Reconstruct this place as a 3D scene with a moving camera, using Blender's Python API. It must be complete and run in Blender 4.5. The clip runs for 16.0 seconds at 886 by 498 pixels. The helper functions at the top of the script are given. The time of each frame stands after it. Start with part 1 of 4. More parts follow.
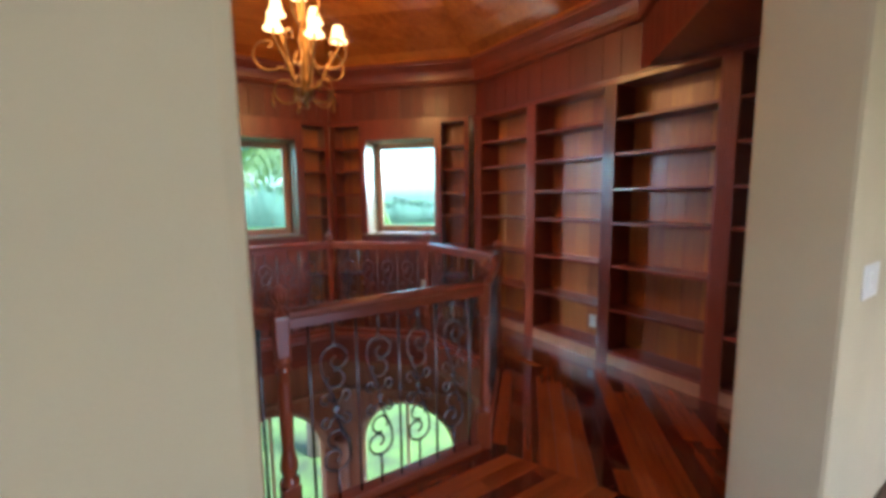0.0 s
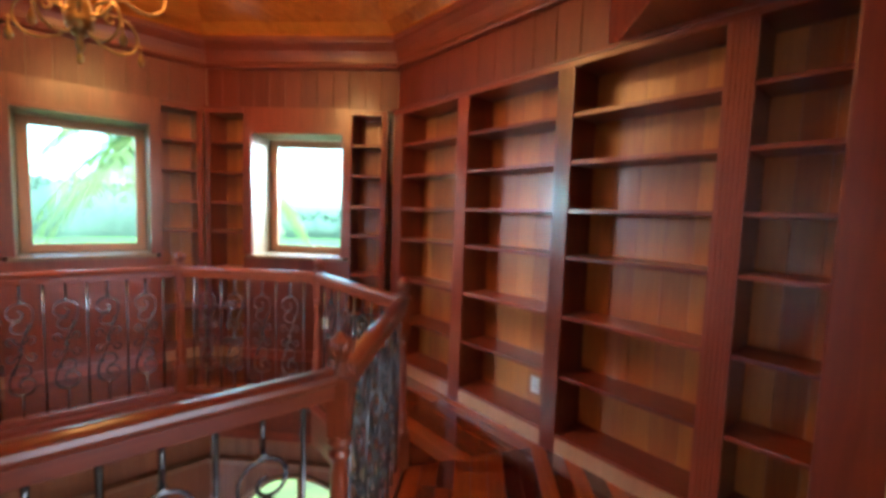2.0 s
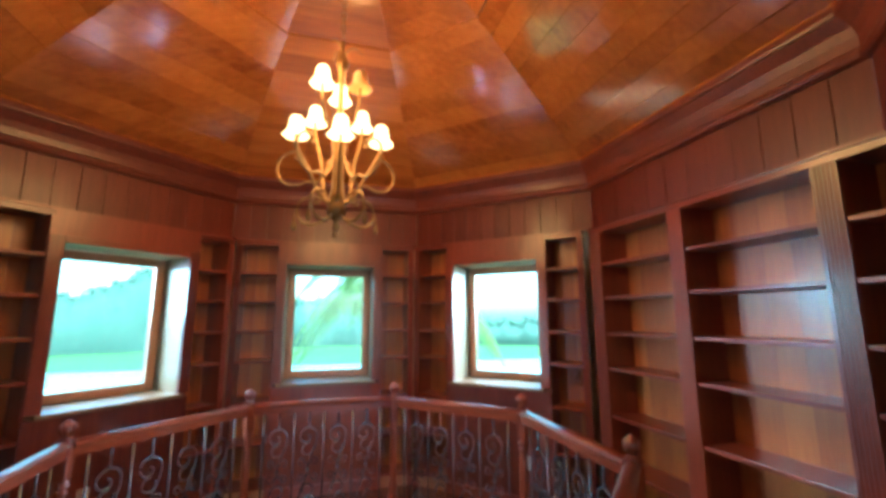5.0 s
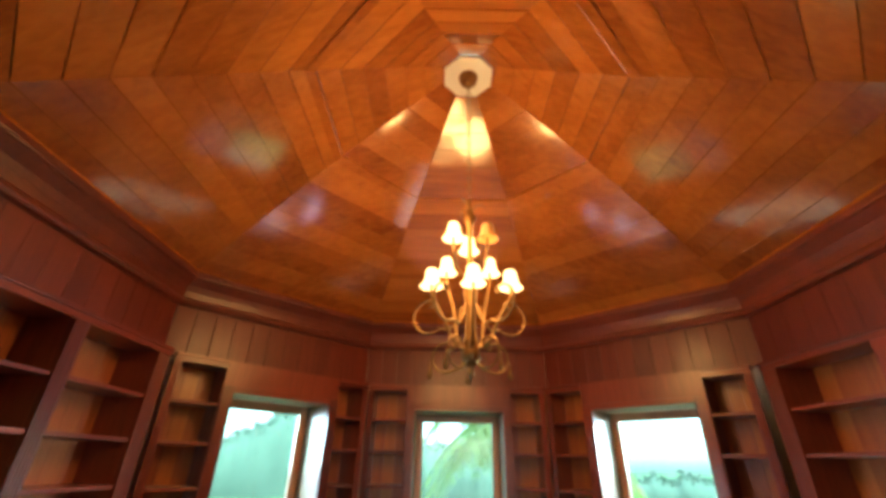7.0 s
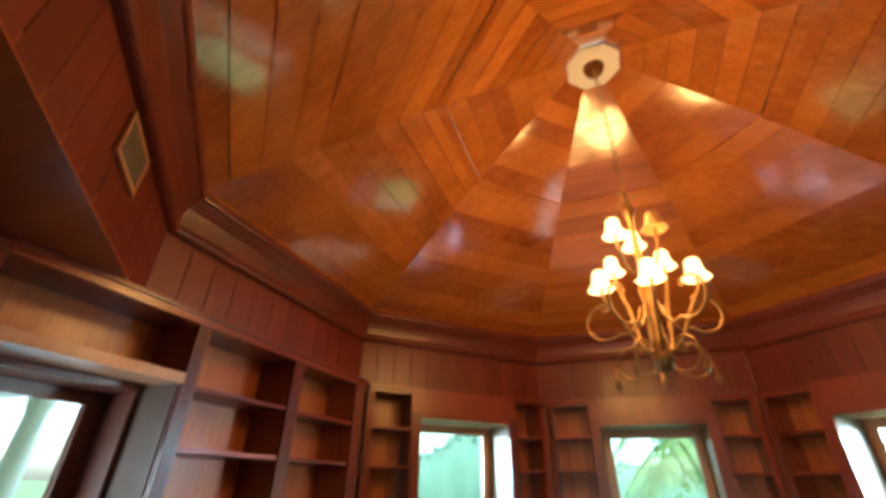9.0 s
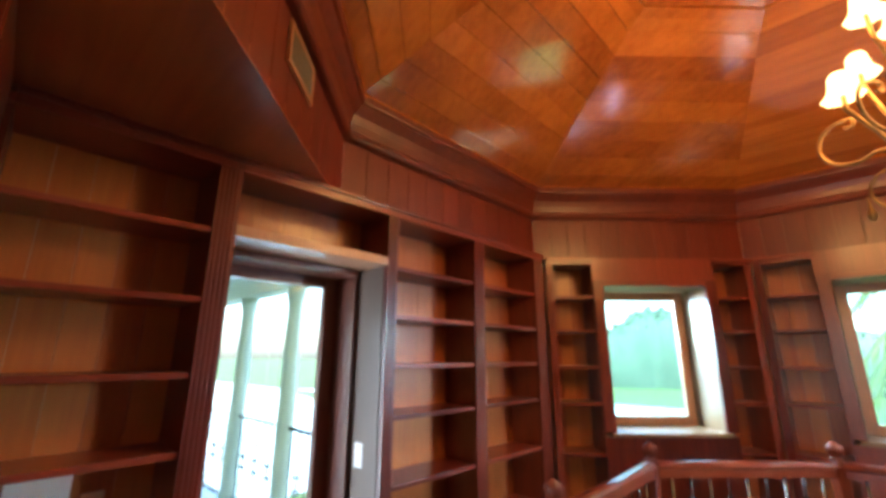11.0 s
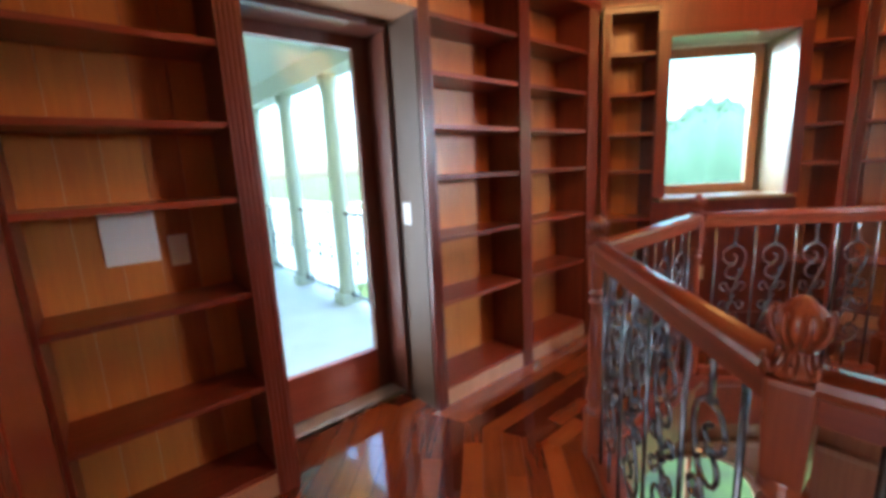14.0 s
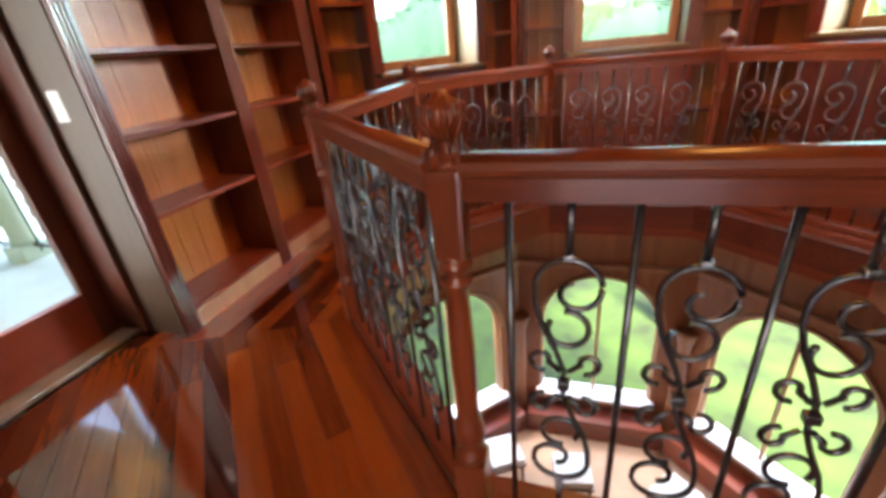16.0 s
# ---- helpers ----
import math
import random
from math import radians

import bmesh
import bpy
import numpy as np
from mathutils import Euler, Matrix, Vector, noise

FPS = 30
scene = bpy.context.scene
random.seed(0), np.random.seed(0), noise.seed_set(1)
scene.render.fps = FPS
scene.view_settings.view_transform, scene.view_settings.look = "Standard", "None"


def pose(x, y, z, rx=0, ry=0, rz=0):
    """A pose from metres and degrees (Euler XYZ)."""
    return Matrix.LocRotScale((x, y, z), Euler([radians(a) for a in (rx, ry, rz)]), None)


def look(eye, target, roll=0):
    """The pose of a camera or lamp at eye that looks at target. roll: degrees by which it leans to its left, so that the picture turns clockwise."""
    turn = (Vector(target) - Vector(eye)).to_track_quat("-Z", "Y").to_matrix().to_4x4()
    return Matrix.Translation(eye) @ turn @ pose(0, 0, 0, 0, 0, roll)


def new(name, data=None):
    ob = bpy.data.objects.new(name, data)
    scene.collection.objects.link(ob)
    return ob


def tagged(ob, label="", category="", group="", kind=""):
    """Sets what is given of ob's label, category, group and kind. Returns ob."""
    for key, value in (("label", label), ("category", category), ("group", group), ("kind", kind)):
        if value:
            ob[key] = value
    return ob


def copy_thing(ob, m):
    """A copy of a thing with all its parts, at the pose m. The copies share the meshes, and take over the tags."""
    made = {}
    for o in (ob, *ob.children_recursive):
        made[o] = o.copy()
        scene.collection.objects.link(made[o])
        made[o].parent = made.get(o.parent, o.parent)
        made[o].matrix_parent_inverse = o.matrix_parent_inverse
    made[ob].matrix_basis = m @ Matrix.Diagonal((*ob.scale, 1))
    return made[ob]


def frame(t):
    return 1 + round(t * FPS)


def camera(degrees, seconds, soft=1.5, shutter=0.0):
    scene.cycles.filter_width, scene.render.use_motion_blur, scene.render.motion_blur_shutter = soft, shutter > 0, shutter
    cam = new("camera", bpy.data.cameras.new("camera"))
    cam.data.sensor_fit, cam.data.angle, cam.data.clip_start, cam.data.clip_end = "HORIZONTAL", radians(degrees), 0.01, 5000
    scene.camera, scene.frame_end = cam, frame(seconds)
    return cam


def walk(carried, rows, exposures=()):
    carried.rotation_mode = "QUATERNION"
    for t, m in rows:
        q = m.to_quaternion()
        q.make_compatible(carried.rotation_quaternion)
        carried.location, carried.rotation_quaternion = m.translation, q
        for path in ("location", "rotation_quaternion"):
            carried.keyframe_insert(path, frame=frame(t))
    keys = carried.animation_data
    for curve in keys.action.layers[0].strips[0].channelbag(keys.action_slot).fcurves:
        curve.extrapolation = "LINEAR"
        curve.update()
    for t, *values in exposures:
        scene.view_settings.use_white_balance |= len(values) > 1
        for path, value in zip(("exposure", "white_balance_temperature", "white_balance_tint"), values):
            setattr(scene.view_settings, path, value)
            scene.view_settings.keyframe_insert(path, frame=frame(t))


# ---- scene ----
cam = camera(93.3, 16.0, soft=4.0)
PATH = [
    (0, (-0.931, -3.152, 1.471), (0.168, -1.5, 1.226), -0.7),
    (0.5, (-0.61, -3.016, 1.42), (0.34, -1.272, 1.179), 1.5),
    (1, (-0.394, -2.81, 1.393), (0.593, -1.093, 1.118), 1.6),
    (1.5, (-0.197, -2.609, 1.422), (0.963, -0.999, 1.167), 1.8),
    (2, (-0.014, -2.441, 1.465), (1.291, -0.934, 1.307), 2.0),
    (2.5, (0.084, -2.351, 1.525), (1.562, -1.005, 1.456), 2.7),
    (3, (0.081, -2.309, 1.55), (1.557, -0.96, 1.526), 0.9),
    (3.5, (0.059, -2.3, 1.587), (1.378, -0.798, 1.65), -0.5),
    (4, (0.03, -2.294, 1.613), (1.1, -0.614, 1.792), -1.5),
    (4.5, (-0.017, -2.292, 1.632), (0.782, -0.479, 1.907), -1.0),
    (5, (-0.055, -2.282, 1.655), (0.49, -0.385, 1.977), -0.2),
    (7.5, (-0.193, -2.271, 1.709), (-0.288, -0.549, 2.722), 1.5),
    (8, (-0.222, -2.281, 1.704), (-0.442, -0.585, 2.739), 1.5),
    (8.5, (-0.221, -2.265, 1.695), (-0.656, -0.608, 2.727), 1.5),
    (9, (-0.267, -2.27, 1.692), (-0.904, -0.647, 2.672), 1.1),
    (9.5, (-0.292, -2.253, 1.666), (-1.136, -0.673, 2.557), 1.1),
    (10, (-0.314, -2.238, 1.644), (-1.336, -0.7, 2.412), 0.9),
    (12.5, (-0.41, -2.195, 1.481), (-2.049, -1.05, 1.529), -1.5),
    (13, (-0.435, -2.174, 1.428), (-2.096, -1.064, 1.324), -2.5),
    (13.5, (-0.455, -2.173, 1.384), (-2.077, -1.028, 1.143), -2.7),
    (14, (-0.439, -2.152, 1.335), (-1.946, -0.893, 0.959), -2.9),
    (14.5, (-0.436, -2.134, 1.306), (-1.761, -0.733, 0.775), -3.5),
    (15, (-0.419, -2.126, 1.271), (-1.553, -0.61, 0.626), -4.4),
    (15.5, (-0.39, -2.101, 1.224), (-1.274, -0.474, 0.469), -5.3),
    (16, (-0.327, -2.059, 1.182), (-0.92, -0.358, 0.313), -5.8),
]
EXPOSURES = [
    (0, 3.25, 5200, 15), (0.5, 3.55, 4950, 13), (1.5, 3.6, 5150, 13), (2.5, 3.85, 5700, 15), (3.5, 3.7, 5400, 10), (5.0, 3.55, 4700, 3), (7.5, 3.25, 5600, 10), (9.0, 3.3, 5600, 10),
    (10.2, 3.5, 5600, 12), (12.5, 3.75, 5200, 16), (13.5, 3.7, 5300, 16), (14.5, 3.75, 5900, 16), (15.2, 3.65, 6300, 17), (16.0, 3.65, 6700, 18),
]
walk(cam, [(t, look(eye, target, roll)) for t, eye, target, roll in PATH], EXPOSURES)

# ---- world and light ----
world = bpy.data.worlds.new("sky")
scene.world = world
world.use_nodes = True
wn = world.node_tree
sky = wn.nodes.new("ShaderNodeTexSky")
sky.sky_type = "NISHITA"
sky.sun_disc = False
sky.sun_elevation, sky.sun_rotation = radians(48), radians(200)
sky.air_density, sky.dust_density = 1.2, 3.0
wn.links.new(sky.outputs[0], wn.nodes["Background"].inputs[0])
wn.nodes["Background"].inputs[1].default_value = 0.15

sun = new("sun", bpy.data.lights.new("sun", "SUN"))
sun.data.energy, sun.data.angle, sun.data.color = 4.2, radians(25), (1.0, 0.95, 0.86)
sun.matrix_world = look((10, -14, 20), (0, 0, 0))


def wall_frame(angle, d):
    """Axes of a wall: x along it, y outwards, z up, with the origin on its inner face."""
    a = radians(angle)
    n, t = Vector((math.cos(a), math.sin(a), 0)), Vector((math.sin(a), -math.cos(a), 0))
    m = Matrix.Identity(4)
    m.col[0][:3], m.col[1][:3], m.col[2][:3], m.col[3][:3] = t, n, (0, 0, 1), n * d
    return m


T8 = math.tan(math.pi / 8)
C8 = math.cos(math.pi / 8)
WALL_R, WALL_L = wall_frame(0, 2.2), wall_frame(180, 2.12)
WALL_W1, WALL_W2, WALL_W3 = wall_frame(135, 2.15), wall_frame(90, 2.15), wall_frame(45, 2.15)


def area_light(name, m, width, height, energy, colour):
    lamp = new(name, bpy.data.lights.new(name, "AREA"))
    lamp.data.shape, lamp.data.size, lamp.data.size_y = "RECTANGLE", width, height
    lamp.data.energy, lamp.data.color = energy, colour
    lamp.matrix_world = m
    return lamp


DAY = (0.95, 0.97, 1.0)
# Two fill lamps added in the unseen hall to brighten jamb and rail.
area_light("hall_fill_lamp", look((-4.9, -3.6, 1.6), (1.0, -2.9, 1.3)), 1.1, 1.6, 2.1, DAY)
area_light("hall_fill_lamp", look((0.6, -6.9, 1.6), (0, 0, 1.1)), 2.2, 1.6, 0.9, DAY)
# Added lamps, hidden above the window heads, boost the daylight coming in.
for wall in (WALL_W1, WALL_W2, WALL_W3):
    area_light("window_skylight", wall @ look((0.03, 0.85, 2.62), (0.03, 0.0, 1.75)), 0.85, 0.6, 1.3, DAY)
# Added lamps out of sight outside the diagonal windows brighten the opposite bookcases.
for side, watts in ((-1, 27.0), (1, 38.0)):
    area_light("window_skylight", look((side * 3.9, 2.8, 2.35), (side * -2.2, -0.2, 0.6)), 1.2, 1.4, watts, DAY)
# Lamps added above the arches, out of sight, to lift the lower room.
for ang in (45, 90, 135):
    area_light("lower_window_fill_lamp", wall_frame(ang, 2.25) @ look((0, 0.75, -0.85), (0, -0.6, -2.4)), 1.1, 0.6, 6.5, DAY)
# Fill lamp added on the covered terrace, unseen, aimed at the east bookcases.
area_light("door_fill_lamp", look((-3.2, -1.95, 1.0), (2.2, 0.0, 0.7)), 0.7, 1.7, 3.0, DAY)
for dx, dy, dz, watts in ((0.0, -0.19, 2.56, 0.75), (0.2, 0.16, 2.56, 0.75), (-0.2, 0.16, 2.56, 0.75), (-0.16, -0.1, 2.98, 3.9), (0.14, 0.14, 2.98, 3.9)):
    bulb = new("bulb_light", bpy.data.lights.new("bulb_light", "POINT"))
    bulb.data.energy, bulb.data.color, bulb.data.shadow_soft_size = watts, (1.0, 0.49, 0.12), 0.22
    bulb.location = (dx, dy, dz)


# ---- materials ----
def node_material(name):
    mat = bpy.data.materials.new(name)
    mat.use_nodes = True
    return mat, mat.node_tree.nodes, mat.node_tree.links, mat.node_tree.nodes["Principled BSDF"]


def wood(name, dark, light, rough=0.3, grain="Z", size=1.0, vary=0.5, coat=0.3, bump=0.08, sheen=1.5):
    """Lacquered timber with the grain along one axis of the object; boards differ by object and by loose piece."""
    mat, n, l, b = node_material(name)
    co = n.new("ShaderNodeTexCoord")
    info, geo = n.new("ShaderNodeObjectInfo"), n.new("ShaderNodeNewGeometry")
    add = n.new("ShaderNodeMath")
    add.operation = "ADD"
    l.new(info.outputs["Random"], add.inputs[0]), l.new(geo.outputs["Random Per Island"], add.inputs[1])
    fract = n.new("ShaderNodeMath")
    fract.operation = "FRACT"
    l.new(add.outputs[0], fract.inputs[0])
    shift = n.new("ShaderNodeVectorMath")
    shift.operation = "MULTIPLY_ADD"
    comb = n.new("ShaderNodeCombineXYZ")
    for k in range(3):
        l.new(fract.outputs[0], comb.inputs[k])
    l.new(comb.outputs[0], shift.inputs[0])
    shift.inputs[1].default_value = (13, 7, 11)
    l.new(co.outputs["Object"], shift.inputs[2])
    mp = n.new("ShaderNodeMapping")
    k = {"X": (1.2, 16, 16), "Y": (16, 1.2, 16), "Z": (16, 16, 1.2)}[grain]
    mp.inputs["Scale"].default_value = [c * size for c in k]
    l.new(shift.outputs[0], mp.inputs[0])
    fine, broad = n.new("ShaderNodeTexNoise"), n.new("ShaderNodeTexNoise")
    fine.inputs["Scale"].default_value, fine.inputs["Detail"].default_value, fine.inputs["Distortion"].default_value = 3.0, 8, 0.6
    broad.inputs["Scale"].default_value, broad.inputs["Detail"].default_value = 0.35, 3
    l.new(mp.outputs[0], fine.inputs[0]), l.new(mp.outputs[0], broad.inputs[0])
    mix = n.new("ShaderNodeMath")
    mix.operation = "MULTIPLY_ADD"
    l.new(fine.outputs[0], mix.inputs[0])
    mix.inputs[1].default_value = 0.55
    tone = n.new("ShaderNodeMath")
    tone.operation = "MULTIPLY_ADD"
    l.new(fract.outputs[0], tone.inputs[0])
    tone.inputs[1].default_value = vary
    half = n.new("ShaderNodeMath")
    half.operation = "MULTIPLY_ADD"
    l.new(broad.outputs[0], half.inputs[0])
    half.inputs[1].default_value, half.inputs[2].default_value = 0.6, -0.12 - vary / 2
    l.new(half.outputs[0], tone.inputs[2])
    l.new(tone.outputs[0], mix.inputs[2])
    ramp = n.new("ShaderNodeValToRGB")
    ramp.color_ramp.elements[0].position, ramp.color_ramp.elements[1].position = 0.1, 0.85
    ramp.color_ramp.elements[0].color, ramp.color_ramp.elements[1].color = (*dark, 1), (*light, 1)
    l.new(mix.outputs[0], ramp.inputs[0])
    l.new(ramp.outputs[0], b.inputs["Base Color"])
    rg = n.new("ShaderNodeMapRange")
    rg.inputs["To Min"].default_value, rg.inputs["To Max"].default_value = rough - 0.07, rough + 0.1
    l.new(broad.outputs[0], rg.inputs["Value"])
    l.new(rg.outputs[0], b.inputs["Roughness"])
    b.inputs["Coat Weight"].default_value, b.inputs["Coat IOR"].default_value = coat, sheen
    b.inputs["Coat Roughness"].default_value = 0.05 if rough < 0.16 else 0.1 if coat > 0.9 else 0.14
    bp = n.new("ShaderNodeBump")
    bp.inputs["Strength"].default_value, bp.inputs["Distance"].default_value = bump, 0.01
    l.new(fine.outputs[0], bp.inputs["Height"])
    l.new(bp.outputs[0], b.inputs["Normal"])
    return mat


def plain(name, colour, rough=0.5, metal=0.0, spread=0.12, scale=6.0, bump=0.05, fine=60.0):
    """Paint, metal, plaster or cloth: slight stains at two scales and fine relief."""
    mat, n, l, b = node_material(name)
    co = n.new("ShaderNodeTexCoord")
    a, c = n.new("ShaderNodeTexNoise"), n.new("ShaderNodeTexNoise")
    a.inputs["Scale"].default_value, a.inputs["Detail"].default_value = scale, 4
    c.inputs["Scale"].default_value, c.inputs["Detail"].default_value = fine, 4
    l.new(co.outputs["Object"], a.inputs[0]), l.new(co.outputs["Object"], c.inputs[0])
    ramp = n.new("ShaderNodeValToRGB")
    ramp.color_ramp.elements[0].position, ramp.color_ramp.elements[1].position = 0.3, 0.7
    ramp.color_ramp.elements[0].color = (*[v * (1 - spread) for v in colour], 1)
    ramp.color_ramp.elements[1].color = (*[min(1, v * (1 + spread)) for v in colour], 1)
    l.new(a.outputs[0], ramp.inputs[0]), l.new(ramp.outputs[0], b.inputs["Base Color"])
    b.inputs["Roughness"].default_value, b.inputs["Metallic"].default_value = rough, metal
    bp = n.new("ShaderNodeBump")
    bp.inputs["Strength"].default_value, bp.inputs["Distance"].default_value = bump, 0.004
    l.new(c.outputs[0], bp.inputs["Height"]), l.new(bp.outputs[0], b.inputs["Normal"])
    return mat


def foliage(name, colour):
    """Leaves: patchy green that lets part of the light through."""
    mat = plain(name, colour, 0.5, 0, 0.35, 1.5, 0.1)
    n, l = mat.node_tree.nodes, mat.node_tree.links
    b = n["Principled BSDF"]
    tr, mx = n.new("ShaderNodeBsdfTranslucent"), n.new("ShaderNodeMixShader")
    tr.inputs["Color"].default_value = (colour[0] * 1.6, colour[1] * 1.8, colour[2], 1)
    mx.inputs[0].default_value = 0.55
    l.new(b.outputs[0], mx.inputs[1]), l.new(tr.outputs[0], mx.inputs[2])
    l.new(mx.outputs[0], n["Material Output"].inputs["Surface"])
    return mat


def glass(name, tint=(0.56, 0.92, 0.85), ior=1.3):
    mat, n, l, b = node_material(name)
    b.inputs["Base Color"].default_value = (*tint, 1)
    b.inputs["Roughness"].default_value, b.inputs["Transmission Weight"].default_value, b.inputs["IOR"].default_value = 0.0, 1.0, ior
    return mat


def glow(name, body, colour, strength):
    mat, n, l, b = node_material(name)
    b.inputs["Base Color"].default_value = (*body, 1)
    b.inputs["Emission Color"].default_value = (*colour, 1)
    b.inputs["Emission Strength"].default_value = strength
    return mat


CHERRY_Z = wood("cherry_upright", (0.095, 0.015, 0.008), (0.31, 0.062, 0.024), 0.32, "Z")
CHERRY_X = wood("cherry_lengthwise", (0.095, 0.015, 0.008), (0.31, 0.062, 0.024), 0.30, "X")
CROWN = wood("crown_wood", (0.085, 0.014, 0.008), (0.26, 0.052, 0.021), 0.42, "X", 1.0, 0.3, 0.12)
SOFFIT = wood("soffit_wood", (0.15, 0.034, 0.012), (0.42, 0.12, 0.034), 0.3, "X", 0.5, 0.2)
BACK = wood("bookcase_back", (0.25, 0.052, 0.010), (0.54, 0.185, 0.028), 0.34, "Z", 0.8, 0.42, 0.15)
FRIEZE = wood("frieze_board", (0.09, 0.012, 0.006), (0.22, 0.036, 0.013), 0.42, "Z", 1.0, 0.22, 0.12)
CEILING = wood("ceiling_board", (0.22, 0.054, 0.006), (0.62, 0.222, 0.020), 0.2, "X", 0.5, 0.35, 1.0, 0.05, 2.0)
FLOOR = wood("floor_board", (0.060, 0.006, 0.003), (0.36, 0.075, 0.012), 0.12, "X", 0.9, 0.78, 1.0, 0.012, 1.65)
RAIL = wood("handrail_wood", (0.10, 0.016, 0.006), (0.28, 0.058, 0.016), 0.3, "X", 1.2, 0.2, 0.22, 0.03)
RAIL_Z = wood("newel_wood", (0.10, 0.016, 0.006), (0.28, 0.058, 0.016), 0.3, "Z", 1.2, 0.2, 0.28, 0.03)
for timber in (RAIL, RAIL_Z):
    timber.node_tree.nodes["Principled BSDF"].inputs["Specular IOR Level"].default_value = 0.32
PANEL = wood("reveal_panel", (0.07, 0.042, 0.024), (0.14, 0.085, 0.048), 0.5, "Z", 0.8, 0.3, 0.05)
CASING = wood("window_casing_wood", (0.34, 0.16, 0.075), (0.58, 0.32, 0.17), 0.35, "Z", 1.0, 0.25)
DOORWOOD = wood("door_wood", (0.07, 0.022, 0.014), (0.18, 0.055, 0.028), 0.3, "Z", 1.0, 0.2)
LOWWOOD = wood("lower_panel", (0.26, 0.095, 0.04), (0.48, 0.20, 0.085), 0.4, "Z", 0.7, 0.3)
IRON = plain("wrought_iron", (0.12, 0.12, 0.125), 0.25, 0.85, 0.3, 20, 0.25, 90)
BRASS = plain("aged_brass", (0.26, 0.145, 0.042), 0.34, 0.85, 0.3, 14, 0.2, 70)
STEEL = plain("threshold_metal", (0.50, 0.47, 0.42), 0.5, 0.25, 0.2)
CREAM = plain("cream_plaster", (0.60, 0.52, 0.33), 0.75, 0, 0.04, 3, 0.12, 120)
WHITE = plain("white_paint", (0.8, 0.8, 0.78), 0.45, 0, 0.04)
PLATE = plain("switch_plastic", (0.82, 0.80, 0.74), 0.35, 0, 0.03)
GRILLE = plain("vent_grille", (0.30, 0.27, 0.20), 0.5, 0.2, 0.1)
TERRACE_PAINT = plain("terrace_paint", (0.50, 0.57, 0.49), 0.6, 0, 0.05, 3)
STONE = plain("terrace_tile", (0.62, 0.66, 0.66), 0.5, 0, 0.1, 4, 0.2, 40)
LOWFLOOR = plain("lower_floor_tile", (0.44, 0.28, 0.17), 0.5, 0, 0.12, 3, 0.08, 30)
CLOTH = plain("pale_upholstery", (0.70, 0.72, 0.68), 0.85, 0, 0.06, 8, 0.3, 160)
GRASS = plain("lawn", (0.026, 0.054, 0.004), 0.9, 0, 0.6, 1.3, 0.9, 9)
WATER = plain("lake_water", (0.30, 0.36, 0.38), 0.1, 0, 0.1, 0.2, 0.1, 3)
BARK = plain("bark", (0.16, 0.12, 0.085), 0.9, 0, 0.3, 6, 0.6, 22)
FROND = foliage("palm_leaf", (0.17, 0.18, 0.07))
REVEAL = wood("reveal_wood", (0.22, 0.14, 0.065), (0.31, 0.205, 0.10), 0.4, "Z", 0.7, 0.2)
PANE = glass("window_glass")
DOOR_PANE = glass("door_glass", (0.64, 0.73, 0.70), 1.33)
SHADE = glow("lit_glass_shade", (0.6, 0.42, 0.2), (1.0, 0.6, 0.2), 0.42)
SHADE_OFF = plain("unlit_glass_shade", (0.72, 0.50, 0.24), 0.35, 0, 0.1)


# ---- mesh helpers ----
def box_into(bm, x0, x1, y0, y1, z0, z1, bevel=0.0):
    r = bmesh.ops.create_cube(bm, size=1.0)
    for v in r["verts"]:
        v.co = ((x0 + x1) / 2 + v.co.x * (x1 - x0), (y0 + y1) / 2 + v.co.y * (y1 - y0), (z0 + z1) / 2 + v.co.z * (z1 - z0))
    if bevel:
        edges = list({e for v in r["verts"] for e in v.link_edges})
        bmesh.ops.bevel(bm, geom=edges, offset=bevel, segments=2, affect="EDGES", profile=0.6)
    return bm


def box(x0, x1, y0, y1, z0, z1, bevel=0.0):
    return box_into(bmesh.new(), x0, x1, y0, y1, z0, z1, bevel)


def lathe(profile, seg=20):
    """A turned solid from (radius, z) pairs, bottom to top."""
    bm = bmesh.new()
    rings = [[bm.verts.new((r * math.cos(2 * math.pi * k / seg), r * math.sin(2 * math.pi * k / seg), z)) for k in range(seg)] for r, z in profile]
    for a, b in zip(rings, rings[1:]):
        for k in range(seg):
            bm.faces.new((a[k], a[(k + 1) % seg], b[(k + 1) % seg], b[k]))
    bm.faces.new(reversed(rings[0])), bm.faces.new(rings[-1])
    for f in bm.faces:
        f.smooth = len(f.verts) == 4
    return bm


def tube_into(bm, pts, r, seg=6, taper=1.0):
    """A bent rod through points."""
    pts = [Vector(p) for p in pts]
    rings, side = [], None
    for i, p in enumerate(pts):
        d = (pts[min(i + 1, len(pts) - 1)] - pts[max(i - 1, 0)]).normalized()
        if side is None:
            side = d.orthogonal().normalized()
        side = (side - d * side.dot(d)).normalized()
        up = d.cross(side)
        rr = r * (1 + (taper - 1) * i / (len(pts) - 1))
        rings.append([bm.verts.new(p + rr * (math.cos(2 * math.pi * k / seg) * side + math.sin(2 * math.pi * k / seg) * up)) for k in range(seg)])
    for a, b in zip(rings, rings[1:]):
        for k in range(seg):
            bm.faces.new((a[k], a[(k + 1) % seg], b[(k + 1) % seg], b[k])).smooth = True
    bm.faces.new(reversed(rings[0])), bm.faces.new(rings[-1])
    return bm


